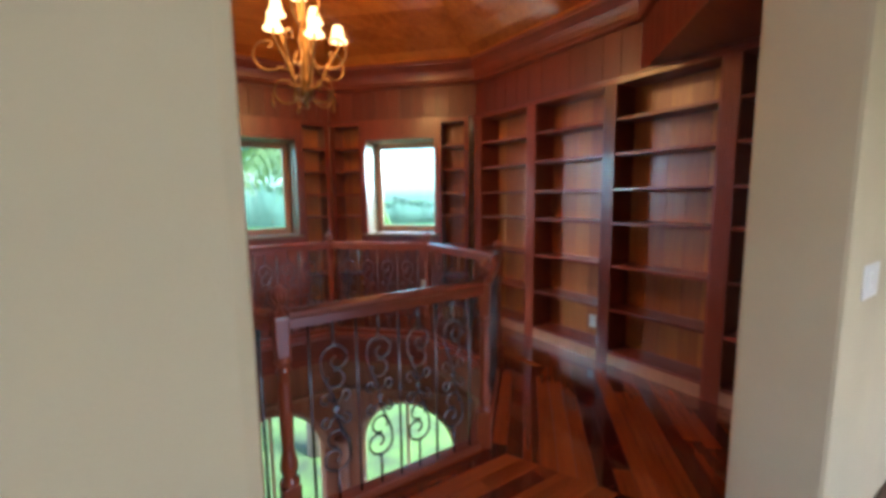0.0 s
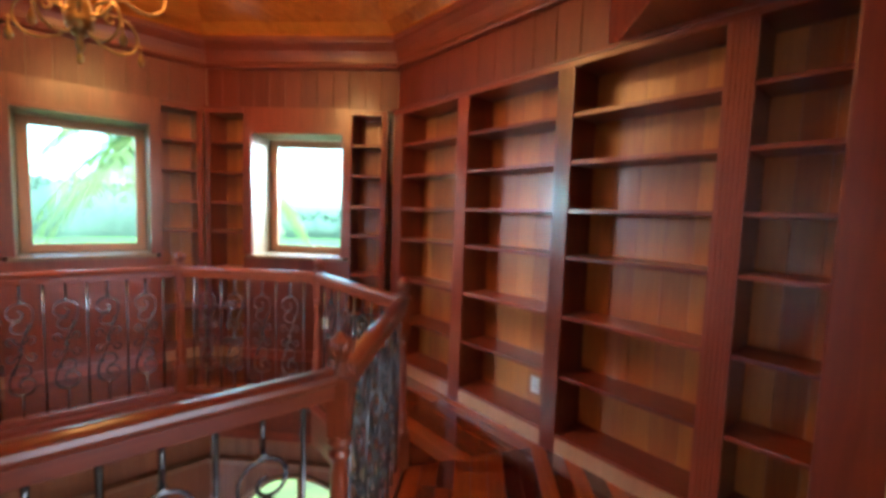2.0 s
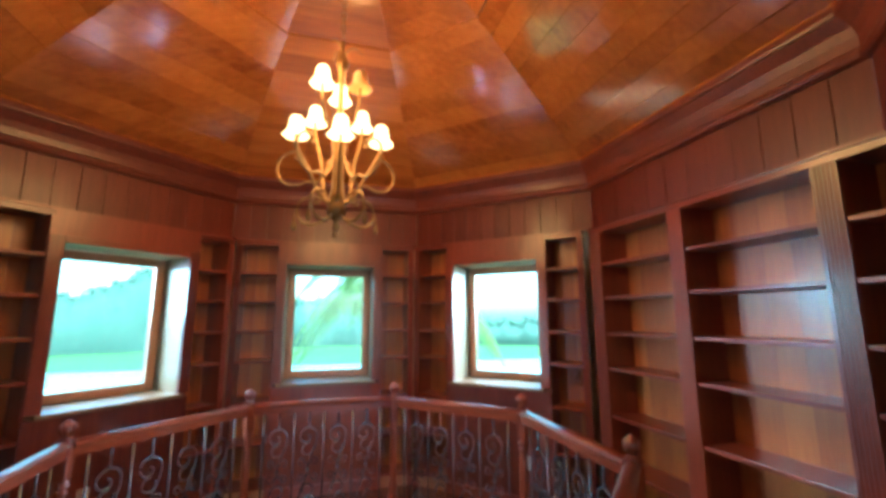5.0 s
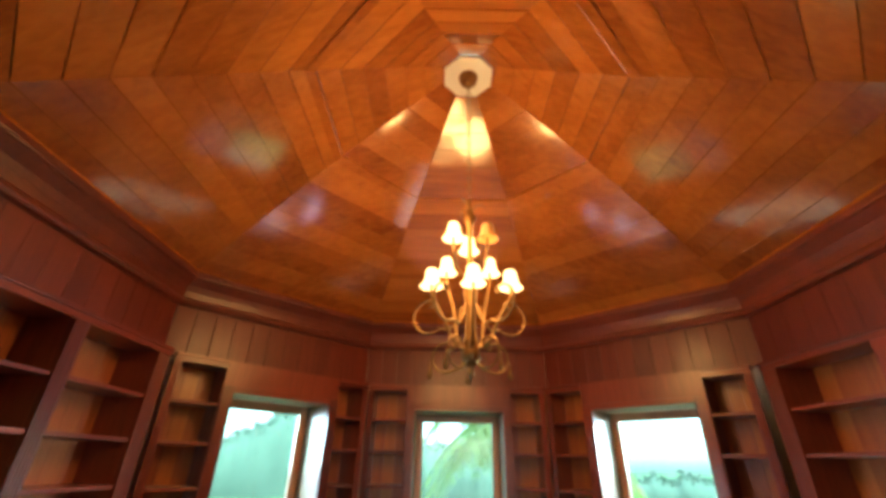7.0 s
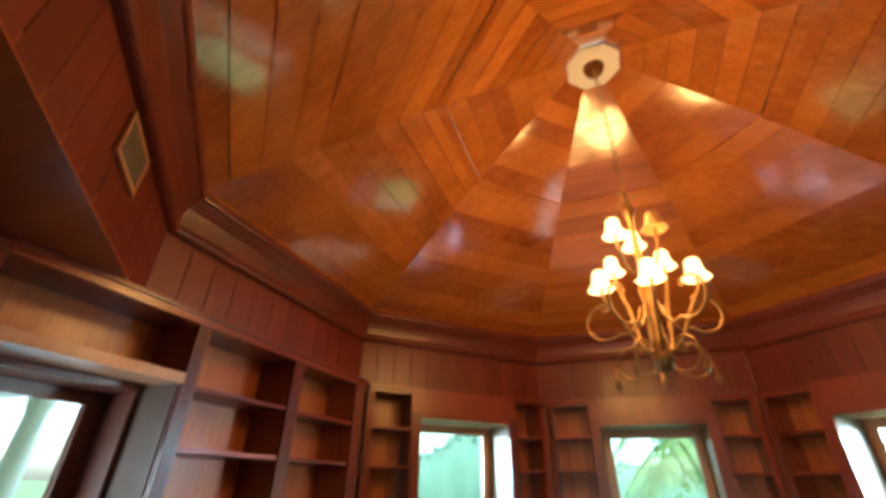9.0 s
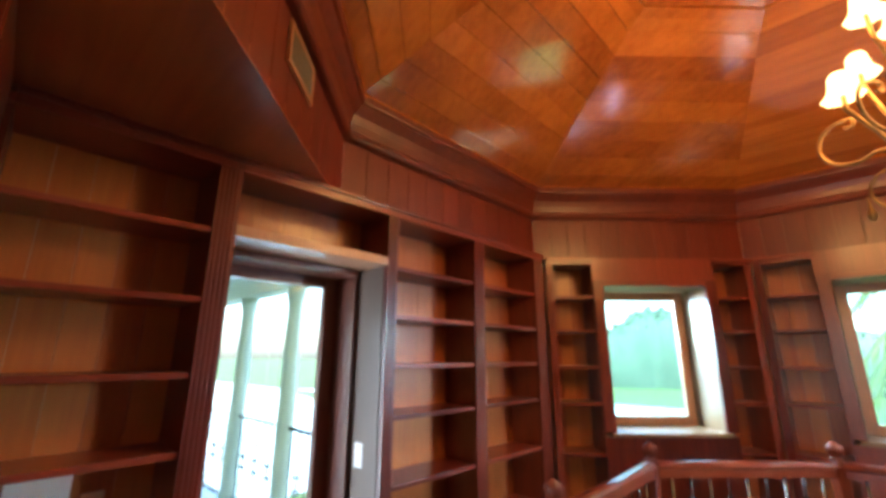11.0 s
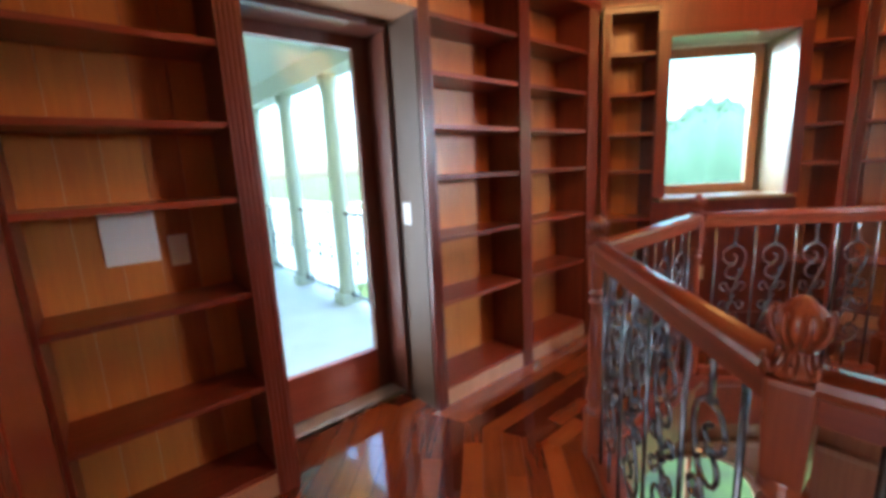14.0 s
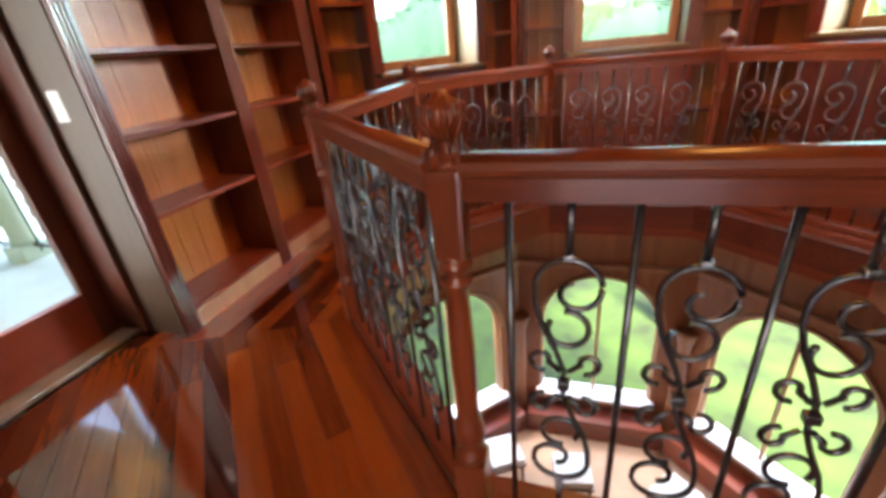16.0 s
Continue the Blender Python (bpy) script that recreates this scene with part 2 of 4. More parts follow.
def prism(bm, poly, z0, z1):
    """An upright prism on a convex outline."""
    a, b = [bm.verts.new((x, y, z0)) for x, y in poly], [bm.verts.new((x, y, z1)) for x, y in poly]
    n = len(poly)
    for k in range(n):
        bm.faces.new((a[k], a[(k + 1) % n], b[(k + 1) % n], b[k]))
    bm.faces.new(reversed(a)), bm.faces.new(b)
    bmesh.ops.recalc_face_normals(bm, faces=bm.faces[:])
    return bm


def clip(poly, nx, ny, d):
    """The part of a convex outline where nx*x + ny*y <= d."""
    out = []
    for i, p in enumerate(poly):
        q = poly[(i + 1) % len(poly)]
        sp, sq = nx * p[0] + ny * p[1] - d, nx * q[0] + ny * q[1] - d
        if sp <= 0:
            out.append(p)
        if sp * sq < 0:
            t = sp / (sp - sq)
            out.append((p[0] + t * (q[0] - p[0]), p[1] + t * (q[1] - p[1])))
    return out


def mesh_of(name, bm, material):
    me = bpy.data.meshes.new(name)
    bm.to_mesh(me)
    bm.free()
    me.materials.append(material)
    return me


def part(name, bm, material, parent, label=""):
    ob = new(name, mesh_of(name, bm, material))
    ob.parent = parent
    return tagged(ob, label)


def piece(name, me, parent, m=None):
    ob = new(name, me)
    ob.parent = parent
    if m is not None:
        ob.matrix_basis = m
    return ob


def thing(name, m, label, category, group="", kind=""):
    ob = new(name)
    ob.empty_display_size = 0.05
    ob.matrix_world = m
    return tagged(ob, label, category, group, kind)


def solid(name, bm, material, label="", category="", kind="", m=None):
    ob = new(name, mesh_of(name, bm, material))
    if m is not None:
        ob.matrix_world = m
    return tagged(ob, label, category, "", kind)


DEEPER = {225: 0.065, 315: 0.14}


def ring_corner(angle, side, d, share=1.0):
    """The corner of the eight-sided ring of half-width d beside a face; the two rear diagonal faces lie deeper."""
    a, b = radians(angle), radians(angle + 45 * side)
    p, q = d + DEEPER.get(angle % 360, 0) * share, d + DEEPER.get((angle + 45 * side) % 360, 0) * share
    det = math.cos(a) * math.sin(b) - math.sin(a) * math.cos(b)
    return (p * math.sin(b) - q * math.sin(a)) / det, (q * math.cos(a) - p * math.cos(b)) / det


def oct_ring(profile, angle, share=1.0):
    """One side of an eight-sided ring: a mitred bar with the cross-section profile of (distance, z)."""
    bm = bmesh.new()
    rows = []
    for side in (-1, 1):
        rows.append([bm.verts.new((*ring_corner(angle, side, d, share), z)) for d, z in profile])
    n = len(profile)
    for k in range(n):
        bm.faces.new((rows[0][k], rows[0][(k + 1) % n], rows[1][(k + 1) % n], rows[1][k]))
    bm.faces.new(rows[0]), bm.faces.new(reversed(rows[1]))
    bmesh.ops.recalc_face_normals(bm, faces=bm.faces[:])
    return bm


# ---- structure ----
DEPTH = 0.27
FRAME_NAMES = {0: "wall_east", 45: "wall_northeast", 90: "wall_north", 135: "wall_northwest", 180: "wall_west"}
WIN = (-0.41, 0.46, 1.03, 2.18)


def shell(angle, frame_m, openings, u0, u1, v0, v1, z0, z1):
    """An outer wall as boxes round its openings (u0, u1, z0, z1)."""
    bm = bmesh.new()
    at = u0
    for a, b, c, d in sorted(openings):
        box_into(bm, at, a, v0, v1, z0, z1)
        if c > z0:
            box_into(bm, a, b, v0, v1, z0, c)
        box_into(bm, a, b, v0, v1, d, z1)
        at = b
    box_into(bm, at, u1, v0, v1, z0, z1)
    return solid(FRAME_NAMES[angle], bm, CREAM, "cream plaster outer wall behind the bookcases", "wall", "structure", frame_m)


for ang, m in ((45, WALL_W3), (90, WALL_W2), (135, WALL_W1)):
    shell(ang, m, [WIN], -1.08, 1.08, DEPTH + 0.03, 0.52, -0.25, 3.3)
shell(0, WALL_R, [], -1.08, 2.75, DEPTH + 0.03, 0.52, -0.25, 3.3)
shell(180, WALL_L, [(-1.63, -0.83, -0.0, 2.08)], -2.75, 1.08, DEPTH + 0.03, 0.52, -0.25, 3.3)

# back wall with the entry opening
bm = bmesh.new()
box_into(bm, -5.0, -0.868, -2.75, -2.43, -0.25, 3.3, 0.018)
box_into(bm, 1.0, 5.0, -2.75, -2.43, -0.25, 3.3, 0.018)
box_into(bm, -0.868, 1.0, -2.75, -2.43, 2.5, 3.3)
solid("wall_south", bm, CREAM, "cream plaster wall of the hall with a wide opening", "wall", "structure")
solid("corner_pilaster", box(1.51, 2.19, -2.428, -2.28, 0, 2.42, 0.008), CHERRY_Z, "plain brown wooden end panel of the bookcases", "trim", "structure")
solid("corner_pilaster", box(-2.11, -1.57, -2.428, -2.345, 0, 2.42, 0.006), CHERRY_Z, "brown wooden end panel of the bookcases", "trim", "structure")
for x0, x1 in ((-0.867, -0.853), (0.985, 0.999)):
    solid("baseboard", box(x0, x1, -2.75, -2.43, 0.0, 0.07, 0.004), WHITE, "white painted baseboard at the foot of the opening", "baseboard", "structure")
# hall behind the entry: unseen shell, wall openings added for the fill lamps
bm = box(-5, 5, -7.0, -2.75, -0.25, -0.02)
solid("floor_hall", bm, FLOOR, "red-brown wooden floor of the hall", "floor", "structure")
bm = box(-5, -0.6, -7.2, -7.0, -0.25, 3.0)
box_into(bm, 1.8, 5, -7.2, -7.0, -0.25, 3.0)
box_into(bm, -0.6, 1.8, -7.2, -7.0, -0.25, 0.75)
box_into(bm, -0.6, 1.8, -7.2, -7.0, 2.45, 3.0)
solid("wall_hall", bm, CREAM, "unseen cream hall wall with an opening added for a lamp", "wall", "structure")
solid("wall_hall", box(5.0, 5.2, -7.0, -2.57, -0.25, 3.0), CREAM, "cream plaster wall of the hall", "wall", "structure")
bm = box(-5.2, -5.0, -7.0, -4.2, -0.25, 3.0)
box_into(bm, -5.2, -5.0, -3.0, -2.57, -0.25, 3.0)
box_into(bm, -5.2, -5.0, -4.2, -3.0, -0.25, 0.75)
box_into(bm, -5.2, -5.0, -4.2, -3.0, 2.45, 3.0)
solid("wall_hall", bm, CREAM, "unseen cream hall wall with an opening added for a lamp", "wall", "structure")
solid("ceiling_hall", box(-5.2, 5.2, -7.2, -2.751, 3.0, 3.1), WHITE, "white plaster ceiling of the hall", "ceiling", "structure")

# soffits over the rear corners
for s, c in ((-1, 1.045), (1, 1.151)):
    poly = [(2.5, -c), (2.3, -c), (c, -2.3), (c, -2.57), (2.5, -2.57)]
    bm = prism(bmesh.new(), [(s * x, y) for x, y in poly], 2.424, 2.47)
    solid("ceiling_soffit", bm, SOFFIT, "polished brown wooden soffit over the corner", "ceiling", "structure")
bm = prism(bmesh.new(), [(-1.045, -2.304), (1.151, -2.304), (1.151, -2.57), (-1.045, -2.57)], 2.424, 2.47)
solid("ceiling_soffit", bm, SOFFIT, "polished brown wooden soffit over the entry", "ceiling", "structure")

# frieze boards and crown
FZ0, FZ1, FD = 2.43, 3.0, 2.3
for ang in range(0, 360, 45):
    m = wall_frame(ang, FD + DEEPER.get(ang, 0))
    inv = m.inverted()
    ends = sorted((inv @ Vector((*ring_corner(ang, side, FD), 0))).x for side in (-1, 1))
    board_w = (ends[1] - ends[0]) / 12
    board = mesh_of("board", box(-board_w / 2 + 0.0015, board_w / 2 - 0.0015, 0, 0.02, FZ0, FZ1, 0.003), FRIEZE)
    fr = thing("frieze", m, "red-brown frieze of upright wooden boards under the ceiling", "frieze", "", "structure")
    part("backing", box(ends[0], ends[1], 0.021, 0.04, FZ0 + 0.015, 3.2), CHERRY_Z, fr)
    for k in range(12):
        piece("board", board, fr, Matrix.Translation((ends[0] + (k + 0.5) * board_w, 0, 0)))
    cr = oct_ring([(2.3, 2.815), (2.272, 2.815), (2.258, 2.822), (2.25, 2.838), (2.252, 2.856), (2.264, 2.868), (2.268, 2.88), (2.262, 2.93), (2.245, 2.975), (2.215, 3.01), (2.2, 3.03), (2.185, 3.035), (2.18, 3.05), (2.185, 3.085), (2.3, 3.085)], ang)
    solid("crown_moulding", cr, CROWN, "glossy red-brown wooden crown moulding", "trim", "structure")

# ceiling: boarded eight-sided dome
DOME = [(2.235, 3.075), (1.0, 3.93), (0.2, 4.40)]
bm = bmesh.new()


def dome_z(d):
    for (d0, z0), (d1, z1) in zip(DOME, DOME[1:]):
        if d >= d1:
            return z0 + (z1 - z0) * (d0 - d) / (d0 - d1)
    return DOME[-1][1]


def dome_board(bm, angle, d0, d1, drop=0.0, thick=0.02):
    g = 0.003
    vs = []
    for lift in (0, thick):
        for d, side in ((d0 - g, -1), (d0 - g, 1), (d1 + g, 1), (d1 + g, -1)):
            vs.append(bm.verts.new((*ring_corner(angle, side, d, max(0.0, (d - 1.0) / 1.235)), dome_z(d) - drop + lift + (0.004 if d == d1 + g and not drop else 0))))
    for q in ((0, 1, 2, 3), (7, 6, 5, 4), (0, 4, 5, 1), (1, 5, 6, 2), (2, 6, 7, 3), (3, 7, 4, 0)):
        bm.faces.new([vs[k] for k in q])


n_out, n_in = 9, 6
for ang in range(0, 360, 45):
    for k in range(n_out):
        dome_board(bm, ang, 2.235 - 1.235 * k / n_out, 2.235 - 1.235 * (k + 1) / n_out)
    for k in range(n_in):
        dome_board(bm, ang, 1.0 - 0.8 * k / n_in, 1.0 - 0.8 * (k + 1) / n_in)
    dome_board(bm, ang, 1.06, 1.0, 0.014, 0.02)
    dome_board(bm, ang, 2.235, 2.19, 0.012, 0.02)
    dome_board(bm, ang, 2.30, 1.0, -0.03, 0.02)
    dome_board(bm, ang, 1.0, 0.16, -0.03, 0.02)
bmesh.ops.recalc_face_normals(bm, faces=bm.faces[:])
solid("ceiling", bm, CEILING, "glossy orange-brown boarded eight-sided dome ceiling", "ceiling", "structure")
bm = bmesh.new()
prism(bm, [(3.2 * math.cos(radians(a)), 3.2 * math.sin(radians(a))) for a in range(0, 360, 45)], 4.6, 4.7)
solid("roof", bm, CREAM, "plain roof over the dome", "roof", "structure")


# ---- bookcases ----
def fluted(u0, u1, z0, z1, proud=0.004):
    """A face stile with rounded ridges down its front, as one moulded length."""
    bm = bmesh.new()
    w = u1 - u0
    n = max(3, int(w / 0.022))
    prof = [(u0, 0.03), (u0, 0.0), (u0 + 0.01, 0.0)]
    for k in range(n):
        a, b = u0 + 0.01 + (w - 0.02) * k / n, u0 + 0.01 + (w - 0.02) * (k + 1) / n
        prof += [(a + 0.001, 0.0), (a + 0.005, -proud), (b - 0.005, -proud), (b - 0.001, 0.0)]
    prof += [(u1 - 0.01, 0.0), (u1, 0.0), (u1, 0.03)]
    lo, hi = [bm.verts.new((x, y, z0)) for x, y in prof], [bm.verts.new((x, y, z1)) for x, y in prof]
    for k in range(len(prof)):
        q = (k + 1) % len(prof)
        bm.faces.new((lo[k], lo[q], hi[q], hi[k]))
    bmesh.ops.recalc_face_normals(bm, faces=bm.faces[:])
    return bm


def bookcase(m, u0, u1, shelves, label, z0=0.0, z1=2.37, depth=DEPTH, stiles=(), boards=5, plinth=0.12):
    case = thing("bookcase", m @ Matrix.Translation(((u0 + u1) / 2, 0, 0)), label, "bookcase", "built-in bookcases round the room")
    w = (u1 - u0) / 2
    bw = 2 * w / boards
    bk = mesh_of("back_board", box(-bw / 2 + 0.0008, bw / 2 - 0.0008, depth, depth + 0.015, z0, z1), BACK)
    for k in range(boards):
        piece("back_board", bk, case, Matrix.Translation((-w + bw * (k + 0.5), 0, 0)))
    for s in (-1, 1):
        part("side_panel", box(s * (w + 0.009) - 0.009, s * (w + 0.009) + 0.009, 0.031, depth + 0.015, z0, z1), CHERRY_Z, case)
    for z in shelves:
        part("shelf", box(-w, w, 0.015, depth, z - 0.024, z, 0.003), CHERRY_X, case)
    part("top", box(-w - 0.02, w + 0.02, 0.0, depth + 0.015, z1 + 0.001, z1 + 0.03), CHERRY_X, case)
    if plinth:
        part("bottom_shelf", box(-w, w, 0.012, depth, plinth - 0.022, plinth), CHERRY_X, case)
        part("plinth", box(-w, w, 0.004, 0.022, 0.0, plinth - 0.023, 0.003), CASING, case, "lighter brown plinth board")
    mid = (u0 + u1) / 2
    for a, b in stiles:
        part("stile", fluted(a - mid, b - mid, z0, z1 + 0.03), CHERRY_Z, case, "fluted wooden stile")
    lo, hi = min([u0] + [a for a, b in stiles]) - mid, max([u1] + [b for a, b in stiles]) - mid
    bm = bmesh.new()
    box_into(bm, lo, hi, -0.018, 0.14, z1 + 0.031, z1 + 0.055, 0.006)
    box_into(bm, lo, hi, -0.008, 0.02, z1 - 0.005, z1 + 0.03)
    part("cornice", bm, CHERRY_X, case)
    return case


solid("corner_stile", fluted(-2.42, -2.35, 0, 2.42), CHERRY_Z, "fluted wooden end stile beside the entry", "trim", "structure", wall_frame(180, 1.555))
RS = (2.10, 1.82, 1.53, 1.25, 0.88, 0.50)
LS = (2.09, 1.82, 1.56, 1.30, 0.97, 0.61)
empty_case = "empty built-in red-brown wooden bookcase with plain shelves"
bookcase(WALL_R, -0.73, 0.0, RS, empty_case, stiles=((-0.87, -0.73), (0.0, 0.12)))
bookcase(WALL_R, 0.12, 0.90, RS, empty_case, stiles=((0.90, 1.01),))
bookcase(WALL_R, 1.01, 1.78, RS, empty_case, stiles=((1.78, 1.90),))
bookcase(WALL_R, 1.90, 2.27, RS, "narrow empty built-in dark wooden bookcase", boards=3)
bookcase(WALL_L, 0.01, 0.66, LS, empty_case, stiles=((0.66, 0.79),))
bookcase(WALL_L, -0.76, -0.09, LS, empty_case, stiles=((-0.83, -0.76), (-0.09, 0.01)))
bookcase(WALL_L, -2.33, -1.72, (2.10, 1.82, 1.54, 1.27, 0.90, 0.50), "built-in brown wooden bookcase with wall plates on its back", stiles=((-1.72, -1.63),))
bookcase(WALL_L, -1.63, -0.83, (), "shallow wooden shelf box over the door", z0=2.13, stiles=(), plinth=0)
for m in (WALL_W1, WALL_W2, WALL_W3):
    bookcase(m, -0.83, -0.50, RS, "narrow dark built-in wooden bookcase beside a window", stiles=((-0.885, -0.83),), boards=3)
    bookcase(m, 0.55, 0.83, RS, "narrow dark built-in wooden bookcase beside a window", stiles=((0.83, 0.885),), boards=3)


# ---- windows ----
def window(m, n):
    u0, u1, z0, z1 = WIN
    w = thing("window_%d" % n, m, "square wooden window in a deep reveal, sill pale with light", "window", "upper windows", "structure")
    part("window_sill", box(u0 - 0.04, u1 + 0.04, -0.035, 0.52, z0 - 0.03, z0, 0.006), REVEAL, w, "pale window sill")
    for a, b in ((u0 - 0.012, u0), (u1, u1 + 0.012)):
        part("reveal_panel", box(a, b, 0.021, 0.5, z0 + 0.001, z1), REVEAL, w, "pale cream reveal board")
    part("reveal_panel", box(u0 - 0.012, u1 + 0.012, 0.021, 0.5, z1 + 0.001, z1 + 0.013), REVEAL, w, "pale cream reveal board")
    for a, b in ((-0.5, u0), (u1, 0.55)):
        part("casing", box(a, b, -0.012, 0.02, z0 + 0.001, z1 + 0.05, 0.004), CASING if b - a < 0.05 else CHERRY_Z, w)
    part("casing", box(u0, u1, -0.014, 0.02, z1 + 0.001, z1 + 0.05, 0.004), CHERRY_X, w)
    part("lower_panel", box(-0.5, 0.55, 0.0, 0.03, 0.1, z0 - 0.031), CHERRY_Z, w)
    part("upper_panel", box(-0.5, 0.55, 0.0, 0.03, z1 + 0.051, 2.425), CHERRY_Z, w)
    part("baseboard", box(-0.5, 0.55, -0.015, 0.03, 0.0, 0.099, 0.004), CHERRY_X, w)
    bm = bmesh.new()
    f = 0.075
    box_into(bm, u0, u0 + f, 0.37, 0.42, z0, z1, 0.006)
    box_into(bm, u1 - f, u1, 0.37, 0.42, z0, z1, 0.006)
    box_into(bm, u0 + f, u1 - f, 0.37, 0.42, z0, z0 + f, 0.006)
    box_into(bm, u0 + f, u1 - f, 0.37, 0.42, z1 - f, z1, 0.006)
    fr = part("window_frame", bm, CASING, w)
    p = part("pane", box(u0 + f, u1 - f, 0.39, 0.396, z0 + f, z1 - f), PANE, fr)
    p.visible_shadow = False
    return w


for k, m in enumerate((WALL_W1, WALL_W2, WALL_W3)):
    window(m, k + 1)

# ---- terrace door ----
door = thing("door_1", WALL_L @ Matrix.Translation((-1.23, 0, 0)), "closed dark wooden door with one large glass pane", "door", "", "structure")
part("left_stile", box(-0.46, -0.28, 0.43, 0.475, 0.02, 2.07, 0.004), DOORWOOD, door)
part("right_stile", box(0.28, 0.46, 0.43, 0.475, 0.02, 2.07, 0.004), DOORWOOD, door)
part("bottom_rail", box(-0.28, 0.28, 0.43, 0.475, 0.02, 0.28, 0.004), CHERRY_X, door)
part("top_rail", box(-0.28, 0.28, 0.43, 0.475, 1.985, 2.07, 0.004), DOORWOOD, door)
p = part("pane", box(-0.28, 0.28, 0.45, 0.456, 0.28, 1.985), DOOR_PANE, door)
p.visible_shadow = False
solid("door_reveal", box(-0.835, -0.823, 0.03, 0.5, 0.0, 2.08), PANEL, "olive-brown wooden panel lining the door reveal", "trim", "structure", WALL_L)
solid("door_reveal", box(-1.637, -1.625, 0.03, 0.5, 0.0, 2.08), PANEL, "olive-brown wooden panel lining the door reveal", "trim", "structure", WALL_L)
solid("door_head", box(-1.63, -0.83, 0.0, 0.5, 2.081, 2.128), CASING, "wooden head over the door reveal", "trim", "structure", WALL_L)
# The frame takes the darker door wood to paint its backlit shade.
bm = bmesh.new()
box_into(bm, -1.623, -1.598, 0.255, 0.429, 0.021, 2.079, 0.004)
box_into(bm, -0.862, -0.837, 0.255, 0.429, 0.021, 2.079, 0.004)
box_into(bm, -1.597, -0.863, 0.225, 0.429, 2.045, 2.079, 0.004)
solid("door_frame", bm, DOORWOOD, "wooden frame round the glass door, coloured dark as if backlit", "door frame", "structure", WALL_L)
solid("door_threshold", box(-1.625, -0.835, 0.33, 0.43, -0.006, 0.02, 0.003), STEEL, "worn metal door threshold", "threshold", "structure", WALL_L)

# ---- floor ----
RA = 1.34


def floor_sector(angle):
    a0, a1 = radians(angle - 22.5), radians(angle + 22.5)
    far = 6.0
    poly = [(RA / C8 * math.cos(a0) * 0.955, RA / C8 * math.sin(a0) * 0.955), (far * math.cos(a0), far * math.sin(a0)), (far * math.cos(a1), far * math.sin(a1)), (RA / C8 * math.cos(a1) * 0.955, RA / C8 * math.sin(a1) * 0.955)]
    for nx, ny, d in ((1, 0, 2.55), (-1, 0, 2.62), (0, -1, 2.75), (0, 1, 2.5), (1, 1, 2.5 * 2 ** 0.5), (-1, 1, 2.5 * 2 ** 0.5)):
        poly = clip(poly, nx, ny, d)
    return poly


floor = thing("floor", Matrix.Identity(4), "glossy red-brown plank floor laid round the stairwell", "floor", "", "structure")
for ang in range(0, 360, 45):
    bm = prism(bmesh.new(), floor_sector(ang), -0.25, -0.012)
    part("subfloor", bm, CHERRY_X, floor)
solid("floor_terrace_sill", box(-1.63, -0.83, 0.44, 0.6, -0.2, 0.0), STONE, "pale stone outside the door", "floor", "structure", WALL_L)


# ---- balustrade ----
def spiral(cx, cz, r0, r1, a0, a1, n=16):
    return [(cx + (r0 + (r1 - r0) * k / n) * math.cos(radians(a0 + (a1 - a0) * k / n)), 0, cz + (r0 + (r1 - r0) * k / n) * math.sin(radians(a0 + (a1 - a0) * k / n))) for k in range(n + 1)]


def scroll_meshes():
    """The stem of a scrolled baluster, and the curls and collars that are welded to it."""
    bm = bmesh.new()
    tube_into(bm, [(0, 0, 0.935), (0, 0, 0.805)], 0.0075)
    tube_into(bm, [(0, 0, 0.195), (0, 0, 0.04)], 0.0075)
    extras = []
    leaf = spiral(0.045, 0.562, 0.012, 0.03, 200, -100, 12)[::-1]
    for flip in (0, 1):
        def put(into, pts):
            return tube_into(into, [(x, 0, 1.0 - z) if flip else (-x, 0, z) for x, y, z in pts], 0.0066)

        put(bm, spiral(0.0, 0.742, 0.064, 0.062, 10, 180, 12) + [(-0.060, 0, 0.70), (-0.047, 0, 0.65), (-0.02, 0, 0.59), (0.0, 0, 0.535), (0.0, 0, 0.5)])
        for pts in (
            spiral(0.014, 0.735, 0.049, 0.018, 10, -260, 18),
            spiral(0.002, 0.645, 0.044, 0.038, 100, -210, 18),
            leaf + [(0.01, 0, 0.535)],
            [(-x, 0, z) for x, y, z in leaf] + [(-0.01, 0, 0.535)],
        ):
            extras.append(("scroll", mesh_of("scroll", put(bmesh.new(), pts), IRON)))
    extras.append(("collar", mesh_of("collar", box(-0.014, 0.014, -0.011, 0.011, 0.488, 0.512, 0.004), IRON)))
    extras.append(("collar", mesh_of("collar", box(-0.011, 0.011, -0.011, 0.011, 0.803, 0.818, 0.003), IRON)))
    return mesh_of("scroll_baluster", bm, IRON), extras


stem_mesh, stem_extras = scroll_meshes()


def scroll_baluster(parent, m):
    stem = piece("scroll_baluster", stem_mesh, parent, m)
    for name, me in stem_extras:
        piece(name, me, stem)
    return stem


bar_mesh = mesh_of("bar", tube_into(bmesh.new(), [(0, 0, 0.935), (0, 0, 0.04)], 0.0075, 8), IRON)


